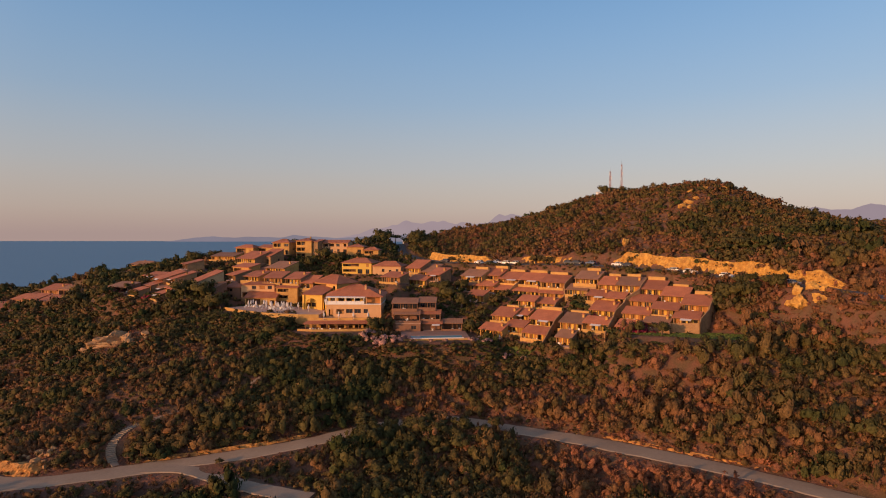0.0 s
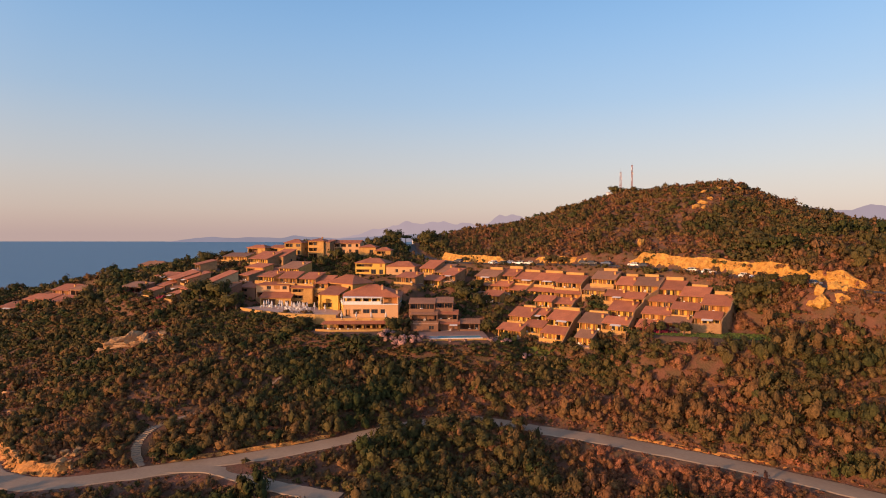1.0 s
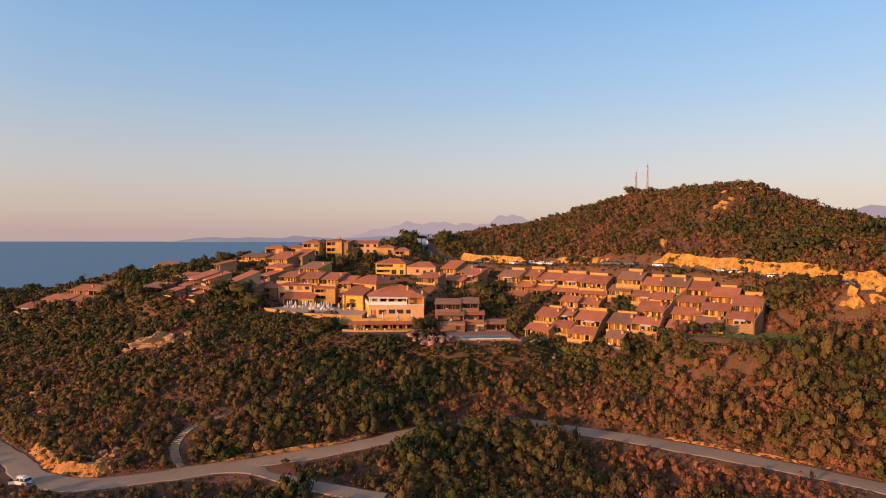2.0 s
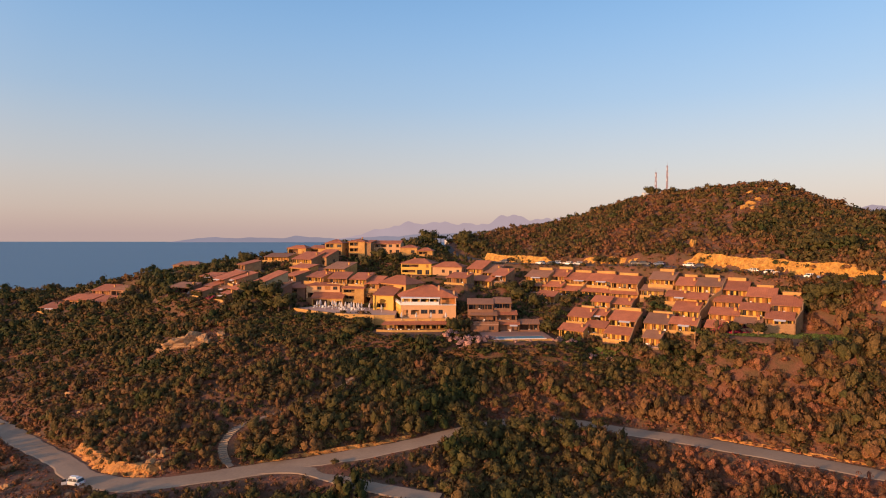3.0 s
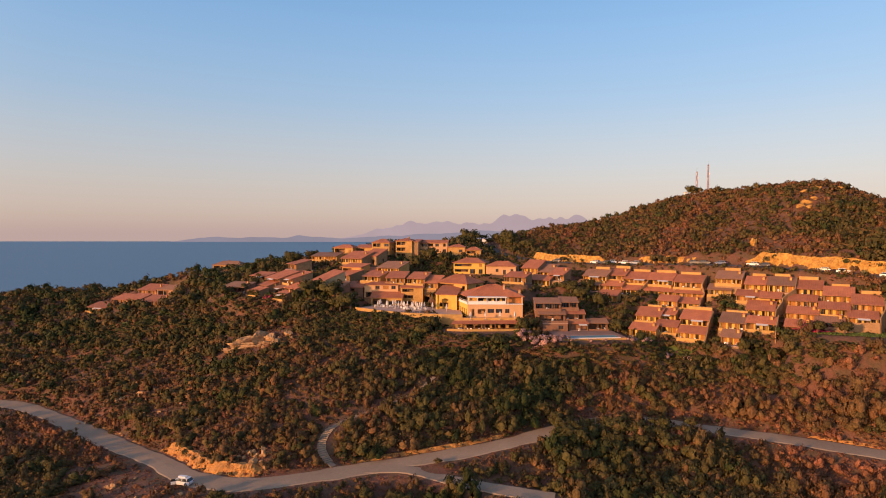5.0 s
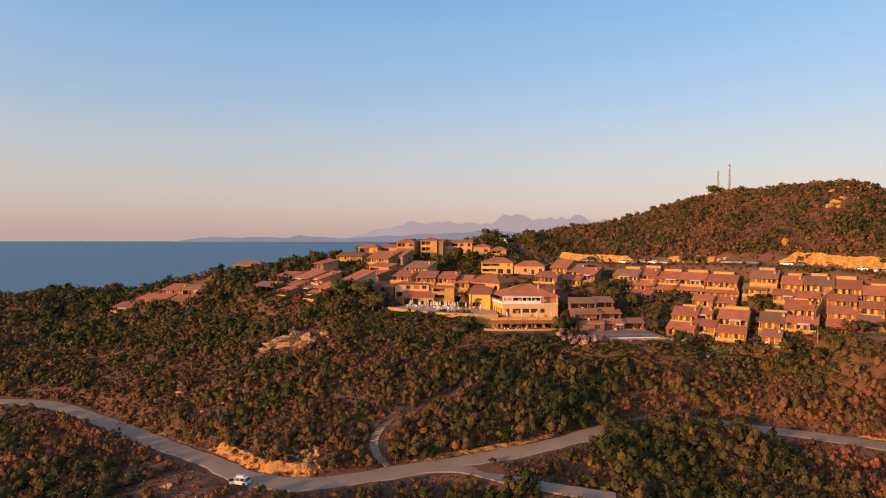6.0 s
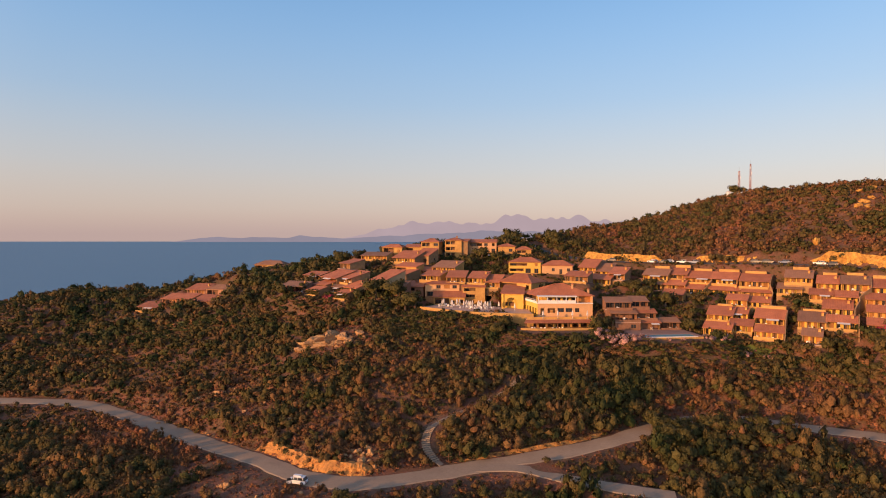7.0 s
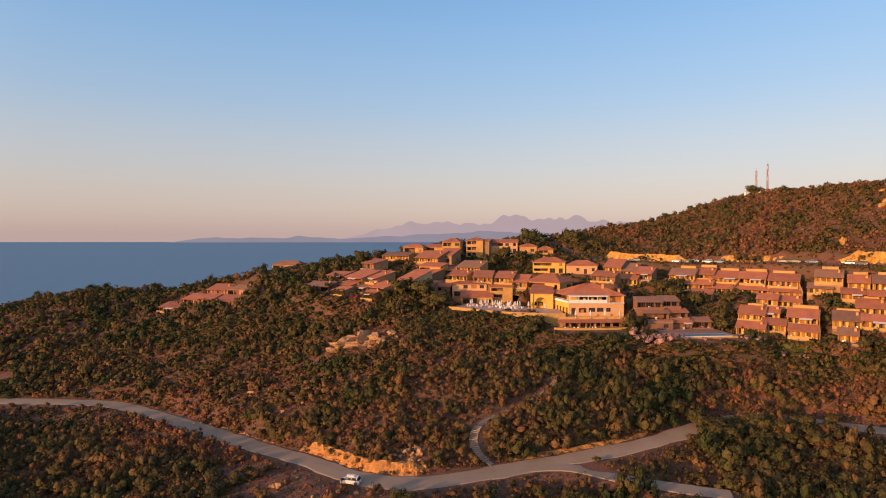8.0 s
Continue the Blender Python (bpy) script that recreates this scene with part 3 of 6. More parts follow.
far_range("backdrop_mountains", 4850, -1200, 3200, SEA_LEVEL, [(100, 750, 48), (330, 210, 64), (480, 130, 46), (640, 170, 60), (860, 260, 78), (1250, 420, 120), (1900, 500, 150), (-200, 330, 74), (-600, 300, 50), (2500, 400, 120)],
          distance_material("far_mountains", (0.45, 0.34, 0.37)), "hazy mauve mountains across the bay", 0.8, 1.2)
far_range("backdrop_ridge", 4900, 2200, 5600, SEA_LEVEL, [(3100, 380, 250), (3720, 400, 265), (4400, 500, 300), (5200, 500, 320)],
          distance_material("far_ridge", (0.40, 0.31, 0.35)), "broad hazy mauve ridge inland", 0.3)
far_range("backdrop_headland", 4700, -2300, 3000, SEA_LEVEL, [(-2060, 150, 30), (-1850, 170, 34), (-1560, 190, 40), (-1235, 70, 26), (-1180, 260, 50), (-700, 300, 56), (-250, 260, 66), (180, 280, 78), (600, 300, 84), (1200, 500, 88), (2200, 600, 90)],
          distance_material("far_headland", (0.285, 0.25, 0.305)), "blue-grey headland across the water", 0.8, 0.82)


# ---- roads ----
def along(line, x, y):
    """The index of the line's point nearest to a place."""
    return int(np.hypot(line[:, 0] - x, line[:, 1] - y).argmin())


def strip(line, half, lift, crown=0.0):
    s = Shape()
    d = np.gradient(line[:, :2], axis=0)
    d /= np.hypot(d[:, 0], d[:, 1])[:, None]
    nrm = np.column_stack([-d[:, 1], d[:, 0]])
    offs = (-1, -0.9, 0, 0.9, 1)
    for (x, y, z), n in zip(line, nrm):
        e = half * (1 + 0.09 * math.sin(0.21 * x + 0.13 * y) + 0.05 * math.sin(0.63 * x) + 0.035 * math.sin(2.1 * x + 0.9 * y))
        for o in offs:
            dz = -0.1 if abs(o) == 1 else lift + (crown if o == 0 else 0)
            s.v.append((x + n[0] * e * o, y + n[1] * e * o, z + dz))
    k = len(offs)
    s.f = [(i * k + j + 1, i * k + j, (i + 1) * k + j, (i + 1) * k + j + 1) for i in range(len(line) - 1) for j in range(k - 1)]
    return s


lone("road", strip(LINES["valley"], 3.3, 0.05, 0.05), M_ROAD, "pale gravel road winding through the valley", "road", "structure")
lone("road_spur", strip(LINES["spur"], 2.3, 0.1, 0.03), M_ROAD, "gravel track leaving the valley road", "road", "structure")
lone("road_upper", strip(LINES["hill"], 3.2, 0.05, 0.05), M_TAR, "dark asphalt road below the rock cut", "road", "structure", smooth=True)


def stair():
    s = thing("garden_steps", pose(0, 0, 0), "pale stone steps climbing from the road through scrub", "steps", kind="structure")
    line = LINES["steps"]
    line = line[:along(line, -79.5, 146) + 1]
    fine = np.column_stack([np.interp(np.arange(1, len(line) - 1, 0.3), np.arange(len(line)), line[:, i]) for i in range(3)])
    tread = Shape().box(-1.05, 1.05, -0.13, 0.13, -0.3, 0.1).mesh("tread", M_ROAD)
    for i, (x, y, z) in enumerate(fine[:-1]):
        way = fine[i + 1] - fine[i]
        part("tread", tread, None, s, at=pose(x, y, z + 0.1, 0, 0, math.degrees(math.atan2(way[1], way[0])) - 90))


lone("footpath", strip(LINES["steps"], 0.75, 0.02, 0.02), M_PATH, "trodden earth path winding up through scrub", "path", "structure")
stair()


def rough_face(name, line, offset, foot, top, mat, label, i0, i1, amp=0.5, seed=1, layers=9, lean=1.6):
    """A rough cut face along a road, from its foot up to a crest height above the road."""
    seg = line[i0:i1]
    d = np.gradient(seg[:, :2], axis=0)
    d /= np.hypot(d[:, 0], d[:, 1])[:, None]
    nrm = np.column_stack([-d[:, 1], d[:, 0]])
    s, m = Shape(), 4
    pts = np.column_stack([np.interp(np.arange(0, len(seg) - 1, 1 / m), np.arange(len(seg)), seg[:, i]) for i in range(3)])
    nn = np.column_stack([np.interp(np.arange(0, len(seg) - 1, 1 / m), np.arange(len(seg)), nrm[:, i]) for i in range(2)])
    count = len(pts)
    for i, (p, n) in enumerate(zip(pts, nn)):
        end = min(1.0, min(i, count - 1 - i) / (0.12 * count))
        for j in range(layers + 1):
            t = j / layers
            q = noise.noise(Vector((p[0] * 0.35, p[1] * 0.35, t * 2 + seed))) + 0.7 * abs(noise.noise(Vector((p[0] * 0.8, p[1] * 0.8, t * 1.5 + seed)))) + 0.35 * noise.noise(Vector((p[0] * 1.9, p[1] * 1.9, t * 9 + seed))) - 0.9 * max(0.0, noise.noise(Vector((p[0] * 0.55, p[1] * 0.55, t * 0.7 + seed + 9))) - 0.25)
            hgt = top * end * (0.8 + 0.22 * noise.noise(Vector((p[0] * 0.08, p[1] * 0.08, seed))) + 0.09 * noise.noise(Vector((p[0] * 0.45, p[1] * 0.45, seed + 4))))
            off = offset + lean * t + amp * q + (1.6 if j == layers else 0)
            s.v.append((p[0] + n[0] * off, p[1] + n[1] * off, p[2] + foot + hgt * t - (0.7 if j == layers else 0)))
    k = layers + 1
    s.f = [(i * k + j, (i + 1) * k + j, (i + 1) * k + j + 1, i * k + j + 1) for i in range(count - 1) for j in range(layers)]
    return lone(name, s, mat, label, "rock face", "structure")


UPPER, LOWER = LINES["hill"], LINES["valley"]
rough_face("rock_cut", UPPER, 4.4, -0.3, 6.6, M_SAND, "sheer ochre sandstone cut above the parking road", along(UPPER, 60, 219), along(UPPER, 109, 150), 1.0, 2.0, 14)
rough_face("rock_cut_far", UPPER, 4.6, -0.3, 4.6, M_SAND, "low ochre rock cut behind parked cars", along(UPPER, 30, 246), along(UPPER, 54, 227), 0.6, 5.0)
rough_face("rock_cut_west", UPPER, 4.6, -0.3, 4.8, M_SAND, "low ochre rock cut near the road's crest", along(UPPER, -13, 280), along(UPPER, 24, 249), 0.7, 9.0)
rough_face("rock_cut_end", UPPER, 5.0, -0.3, 3.0, M_SAND, "crumbling ochre rock beside the upper road", along(UPPER, 109.5, 147), along(UPPER, 113, 129), 0.8, 7.0)


# ---- foliage ----
def ico():
    bm = bmesh.new()
    bmesh.ops.create_icosphere(bm, subdivisions=1, radius=1)
    v, f = np.array([x.co[:] for x in bm.verts]), np.array([[x.index for x in q.verts] for q in bm.faces])
    bm.free()
    return v, f


ICO_V, ICO_F = ico()


def clump_template(seed, lumps, leaves, size, tall, cores=3):
    """One shrub of unit radius: uneven lumps covered with small leaf clumps, and a leafy inside."""
    rng = np.random.default_rng(seed)
    cen = rng.normal(size=(lumps, 3)) * (0.46, 0.46, 0.36)
    cen[:, 2] = np.abs(cen[:, 2]) + 0.28
    rad = rng.uniform(0.2, 0.46, lumps)
    who = rng.choice(lumps, leaves, p=rad ** 2 / (rad ** 2).sum())
    way = rng.normal(size=(leaves, 3))
    way[:, 2] = np.abs(way[:, 2]) * 0.9 - 0.2
    way /= np.linalg.norm(way, axis=1)[:, None]
    pos = cen[who] + way * (rad[who] * rng.uniform(0.82, 1.18, leaves))[:, None]
    nrm = way + rng.normal(size=(leaves, 3)) * 0.3
    nrm /= np.linalg.norm(nrm, axis=1)[:, None]
    u = np.cross(nrm, rng.normal(size=(leaves, 3)))
    u /= np.linalg.norm(u, axis=1)[:, None]
    w = np.cross(nrm, u)
    sz = size * rng.uniform(0.55, 1.5, leaves)[:, None]
    v = np.stack([pos + u * sz, pos + (w * 1.2 - u * 0.6) * sz, pos - (w * 1.1 + u * 0.5) * sz], 1).reshape(-1, 3)
    f = np.arange(3 * leaves).reshape(-1, 3)
    whole = pos - (0, 0, 0.15)
    whole /= np.linalg.norm(whole, axis=1)[:, None]
    n = np.repeat(0.75 * whole + 0.4 * way + 0.2 * nrm, 3, axis=0)
    for c, r in sorted(zip(cen.tolist(), rad.tolist()), key=lambda q: -q[1])[:cores]:
        f = np.vstack([f, ICO_F + len(v)])
        ball = ICO_V * r * rng.uniform(0.55, 0.9, (len(ICO_V), 1)) + c
        v = np.vstack([v, ball])
        n = np.vstack([n, 0.75 * ball / np.linalg.norm(ball, axis=1)[:, None] + 0.5 * ICO_V])
    v[:, 2] *= tall
    n = n * (1, 1, 1 / tall)
    return v, f, n / np.linalg.norm(n, axis=1)[:, None]


def scatter(name, templates, pos, scale, tint, label, category, seed, height=None, mat=None):
    """Many shrubs in one mesh."""
    rng = np.random.default_rng(seed)
    height = np.ones(len(pos)) if height is None else height
    pick = rng.integers(0, len(templates), len(pos))
    turn = rng.uniform(0, 6.283, len(pos))
    vs, fs, ns, ts, base = [], [], [], [], 0
    for k, (v, f, nv) in enumerate(templates):
        m = np.where(pick == k)[0]
        if not len(m):
            continue
        c, s = np.cos(turn[m])[:, None], np.sin(turn[m])[:, None]
        sc = scale[m][:, None]
        wide = rng.uniform(0.85, 1.25, len(m))[:, None]
        x, y = v[None, :, 0] * wide, v[None, :, 1] / wide
        out = np.stack([(x * c - y * s) * sc + pos[m, 0:1], (x * s + y * c) * sc + pos[m, 1:2], v[None, :, 2] * sc * height[m][:, None] * rng.uniform(0.8, 1.25, len(m))[:, None] + pos[m, 2:3]], 2)
        vs.append(out.reshape(-1, 3))
        ns.append(np.stack([nv[None, :, 0] * c - nv[None, :, 1] * s, nv[None, :, 0] * s + nv[None, :, 1] * c, np.broadcast_to(nv[None, :, 2], out.shape[:2])], 2).reshape(-1, 3))
        fs.append((f[None] + (np.arange(len(m)) * len(v))[:, None, None]).reshape(-1, 3) + base)
        ts.append(np.repeat(tint[m], len(v)))
        base += len(m) * len(v)
    me = fast_mesh(name, np.vstack(vs), np.vstack(fs), np.vstack(ns))
    at = me.attributes.new("tint", "FLOAT", "POINT")
    at.data.foreach_set("value", np.concatenate(ts).astype(np.float32))
    me.materials.append(mat or M_LEAF)
    return tagged(new(name, me), label, category, kind="stuff")


BARE = [(-164, 322, 10, 6), (104, 326, 13, 5), (120, 257, 9, 4), (-126, 125, 15, 8), (-143, 138, 11, 6), (-110, 116, 14, 6), (-120, 199, 22, 6), (-112, 210, 6, 4), (-134, 168, 15, 5), (98, 156, 8, 5), (-118, 203, 14, 5), (107, 246, 7, 4), (98, 330, 11, 4), (-97, 134.5, 4, 4.5)]


def free_of(x, y, margin):
    ok = np.ones(len(x), bool)
    d, _, side = near_line(x, y, LINES["valley"])
    ok &= d > np.where((side < 0) & (((x < -26) & (x > -138)) | (x > 18)), 7.0 if margin > 0.25 else 4.3, np.where(x < -138, np.where(side < 0, 5.6, 4.2), 5.0) if margin > 0.25 else 4.0)
    for key, half in (("spur", 3.6), ("steps", 1.7)):
        ok &= near_line(x, y, LINES[key])[0] > half + margin * 0.6
    d, _, side = near_line(x, y, LINES["hill"])
    ok &= d > np.where(side > 0, 5.6, 3.8)
    for p in PADS:
        ok &= pad_distance(x, y, p, p[6]) > (margin if p[6] else 0.3)
    return ok


def spread(x0, x1, y0, y1, cell, seed):
    rng = np.random.default_rng(seed)
    ax, ay = np.meshgrid(np.arange(x0, x1, cell), np.arange(y0, y1, cell))
    return (ax + rng.uniform(-0.6, 0.6, ax.shape) * cell).ravel(), (ay + rng.uniform(-0.6, 0.6, ay.shape) * cell).ravel(), rng


def wave_noise(x, y, k, ph):
    return 0.5 + 0.25 * (np.sin(k * x + ph + 1.8 * np.sin(k * 0.63 * y + ph)) + np.cos(k * 1.17 * y - ph + 1.6 * np.sin(k * 0.71 * x)))


NEAR_SHRUBS = [clump_template(10 + i, 8 + i % 5, 215, 0.07, 0.85 + 0.15 * (i % 4), 5) for i in range(12)]
FAR_SHRUBS = [clump_template(40 + i, 6, 58, 0.135, 0.8 + 0.15 * (i % 4), 3) for i in range(9)]
TUFTS = [clump_template(60 + i, 4, 24, 0.21, 0.75, 1) for i in range(7)]
# Strips where the scrub is kept low, below terraces and lawns: x, y, half length, half width.
LOW = [(-2, 180, 30, 7, 0.55), (68, 157, 28, 4, 0.7), (-60, 202, 30, 9, 0.6), (-38, 189, 22, 7, 0.5), (38, 172, 20, 10, 0.9), (-128, 235, 22, 8, 0.75), (-152, 238, 16, 8, 0.9), (-190, 247, 22, 7, 0.6), (-88, 204, 14, 7, 0.8), (112, 143, 9, 16, 0.8), (-168, 306, 15, 17, 0.4), (-182, 328, 26, 14, 0.28)]


def maquis(name, area, cell, size, templates, label, seed, thin=1.0, keep=None, margin=1.2, lean=0.0):
    x, y, rng = spread(*area, cell, seed)
    ok = free_of(x, y, margin)
    dens = wave_noise(x, y, 0.11, seed)
    ok &= rng.uniform(size=len(x)) < np.clip(0.8 + 0.6 * dens, 0, 1) * thin
    for bx, by, ra, rb in BARE:
        inside = ((x - bx) / ra) ** 2 + ((y - by) / rb) ** 2 < 1
        ok &= ~(inside & (rng.uniform(size=len(x)) < (0.8 if size > 1 else 0.35)))
    ok &= (x > -112 - 0.8 * y) & (x < 0.8 * y + 20)
    if keep is not None:
        ok &= keep(x, y)
    x, y = x[ok], y[ok]
    z = ground(x, y)
    ok = z > 0.3 + SEA_LEVEL
    x, y, z = x[ok], y[ok], z[ok]
    r = size * np.clip(rng.lognormal(0, 0.28, len(x)), 0.5, 1.65) * (0.55 + 0.5 * wave_noise(x, y, 0.06, seed + 2) + 0.65 * wave_noise(x, y, 0.21, seed + 3))
    r = np.minimum(r, (1.55 if size > 1.5 else 1.25) * size)
    d, _, side = near_line(x, y, LINES["valley"])
    r *= np.where((side < 0) & (d < 16) & ((x < -26) | (x > 18)), 0.62, 1.0)
    r *= 1 - 0.12 * np.clip((-50 - x) / 40, 0, 1) * (y < 250)
    d, _, side = near_line(x, y, LINES["hill"])
    r *= np.where((side < 0) & (d < 11) & (y < 262), 0.6, 1.0)
    tall = 1 + (0.15 if size > 1.5 else 0.0) * np.clip((x + 70) / 40, 0, 1) * np.clip((182 - y) / 8, 0, 1)
    for bx, by, ra, rb, low in LOW:
        tall *= np.where(((x - bx) / ra) ** 2 + ((y - by) / rb) ** 2 < 1, low if size > 1.5 else 1.0, 1.0)
    dry = np.clip((x + 40) / 90, 0, 1) * np.clip((190 - y) / 25, 0, 1)
    tint = np.clip(rng.normal(0.37, 0.13, len(x)) + 0.3 * (wave_noise(x, y, 0.07, seed + 5) - 0.5) + 0.3 * (wave_noise(x, y, 0.19, seed + 7) - 0.5) + 0.27 * dry + 0.1 * np.clip((-60 - x) / 40, 0, 1) * np.clip((218 - y) / 20, 0, 1) + lean - 0.42 * (r / size - 1.05), 0, 1)
    scatter(name, templates, np.column_stack([x, y, z - 0.15 * r]), r, tint, label, "shrubs", seed, tall)


maquis("valley_scrub", (-255, 150, 106, 176), 2.3, 2.05, NEAR_SHRUBS, "dense green and russet maquis shrubs on the valley slopes", 1)
maquis("slope_scrub", (-262, 150, 176, 240), 2.3, 2.1, FAR_SHRUBS, "olive-green and brown maquis below the village", 2, keep=lambda x, y: (y < 200) | (x < -95) | (x > 95))
maquis("ridge_scrub", (-350, -10, 238, 352), 3.1, 2.3, FAR_SHRUBS, "dark green scrub along the coastal ridge", 3, keep=lambda x, y: ((x < -60) | (y > 296)) & ((x < -95) | (y > 300)))
maquis("hill_scrub", (-30, 290, 205, 352), 2.3, 1.62, FAR_SHRUBS, "green and brown shrubs covering the hill", 4, keep=lambda x, y: (near_line(x, y, LINES["hill"])[2] > 0) & ((x < 180) | (y > 300)), lean=0.2)
maquis("back_scrub", (-60, 300, 352, 390), 5.0, 1.7, FAR_SHRUBS, "scrub on the far shoulder of the hill", 6)
maquis("garden_scrub", (-112, 114, 176, 300), 2.0, 1.4, FAR_SHRUBS, "clipped garden shrubs between the houses", 5, keep=lambda x, y: (y >= 196) & (near_line(x, y, LINES["hill"])[2] <= 0) & (y < 300), margin=0.5, lean=-0.12)
maquis("dry_tufts", (-215, 112, 110, 260), 1.25, 0.75, TUFTS, "dry russet tufts on bare reddish soil", 8, keep=lambda x, y: np.any([((x - b[0]) / (b[2] + 2)) ** 2 + ((y - b[1]) / (b[3] + 2)) ** 2 < 1 for b in BARE] + [(near_line(x, y, LINES["valley"])[0] < 9.5)], axis=0), lean=0.55, margin=0.2)
maquis("under_scrub", (-215, 125, 110, 212), 2.2, 1.1, TUFTS, "low brown and green undergrowth between the shrubs", 12, margin=0.2, lean=0.05)
maquis("bank_scrub", (-212, 122, 127, 262), 1.6, 1.6, FAR_SHRUBS, "low green shrubs on the banks below the terraces", 13, keep=lambda x, y: np.any([((x - b[0]) / b[2]) ** 2 + ((y - b[1]) / b[3]) ** 2 < 1.1 for b in LOW[:-2]] + [(near_line(x, y, LINES["hill"])[2] < 0) & (near_line(x, y, LINES["hill"])[0] < 15) & (y < 258) & (x > 5)], axis=0), margin=0.3, lean=-0.2)
maquis("crest_scrub", (-60, 14, 262, 335), 1.9, 1.35, FAR_SHRUBS, "dark bushes beside the road over the crest", 14, margin=0.3, lean=-0.1)


# ---- houses ----
def wall_cells(s, w, z0, z1, y0, y1, holes):
    """A wall along x with openings (x0, x1, z0, z1) that go through it."""
    xs = sorted({0.0, w, *[v for h in holes for v in h[:2]]})
    zs = sorted({z0, z1, *[v for h in holes for v in h[2:]]})
    solid = {}
    for i in range(len(xs) - 1):
        for j in range(len(zs) - 1):
            mx, mz = (xs[i] + xs[i + 1]) / 2, (zs[j] + zs[j + 1]) / 2
            solid[i, j] = not any(a < mx < b and c < mz < d for a, b, c, d in holes)
    for (i, j), ok in solid.items():
        if not ok:
            continue
        a, b, c, d = xs[i], xs[i + 1], zs[j], zs[j + 1]
        n = len(s.v)
        s.v += [(a, y0, c), (b, y0, c), (b, y0, d), (a, y0, d), (a, y1, c), (b, y1, c), (b, y1, d), (a, y1, d)]
        s.f += [(n, n + 1, n + 2, n + 3), (n + 5, n + 4, n + 7, n + 6)]
        for di, dj, q in ((-1, 0, (4, 0, 3, 7)), (1, 0, (1, 5, 6, 2)), (0, -1, (4, 5, 1, 0)), (0, 1, (3, 2, 6, 7))):
            if not solid.get((i + di, j + dj), False):
                s.f.append(tuple(n + k for k in q))


MESHES = {}


def shared(key, make):
    if key not in MESHES:
        MESHES[key] = make()
    return MESHES[key]


def frame_mesh(w, h, mat, name):
    s = Shape()
    t = 0.09
    s.box(0, w, 0, 0.08, 0, t).box(0, w, 0, 0.08, h - t, h).box(0, t, 0, 0.08, t, h - t).box(w - t, w, 0, 0.08, t, h - t)
    s.box(w / 2 - 0.04, w / 2 + 0.04, 0.01, 0.07, t, h - t)
    return s.mesh(name, mat)


def window(parent, x, z, w, h, y, kind):
    """A window or door in its opening: a frame with a pane, or with two closed shutters."""
    w, h = round(w, 1), round(h, 1)
    name = "window" if h < 1.9 else "door"
    f = part(name, shared(("fr", w, h), lambda: frame_mesh(w, h, M_WOOD, "window_frame")), None, parent, "closed brown wooden shutters" if kind == "shutter" else "", pose(x, y, z))
    if kind == "shutter":
        leaf = shared(("sh", w, h), lambda: Shape().box(0.02, w / 2 - 0.01, -0.05, -0.002, 0.03, h - 0.03).mesh("shutter", M_SHUT))
        part("shutter", leaf, None, f)
        part("shutter", leaf, None, f, at=pose(w / 2 - 0.01, 0, 0))
    else:
        part("pane", shared(("gl", w, h), lambda: Shape().box(0.05, w - 0.05, 0.03, 0.045, 0.05, h - 0.05).mesh("pane", M_GLASS)), None, f)
    return f


def tiled_slab(quad, thick=0.2, pitch=0.3):
    """A slope of pan tiles: ribs run from the eave (first edge) up to the ridge."""
    a, b, c, d = (Vector(q) for q in quad)
    n = max(4, int((b - a).length / pitch))
    up = (b - a).cross(d - a).normalized()
    if up.z < 0:
        up = -up
    s = Shape()
    for i in range(n + 1):
        for q, (p0, p1) in enumerate(((a, b), (d, c))):
            base = p0.lerp(p1, i / n)
            s.v += [tuple(base + up * (0.032 if i % 2 else 0.0)), tuple(base - Vector((0, 0, thick)))]
    for i in range(n):
        k = 4 * i
        s.f += [(k, k + 4, k + 6, k + 2), (k + 1, k + 3, k + 7, k + 5), (k, k + 1, k + 5, k + 4), (k + 2, k + 6, k + 7, k + 3)]
    e = 4 * n
    s.f += [(0, 2, 3, 1), (e, e + 1, e + 3, e + 2)]
    return s


def chimney(parent, x, y, z, wall):
    c = part("chimney", Shape().box(-0.35, 0.35, -0.3, 0.3, -1.2, 0.9), WALLS[wall], parent, at=pose(x, y, z))
    part("cap", Shape().box(-0.48, 0.48, -0.43, 0.43, 0.9, 1.02).box(-0.3, 0.3, -0.26, 0.26, 1.02, 1.25), M_ROOF, c)


LOOKS = {"ochre": "ochre rendered", "yellow": "warm yellow", "pink": "pale rose", "stone": "granite stone", "red": "reddish rendered", "brick": "russet stone", "ivy": "ivy-grown stone"}
ROOFS = {"hip": "hipped clay-tile roof", "shed": "sloping clay-tile roof", "gable": "gabled clay-tile roof", "flat": "flat terrace roof"}


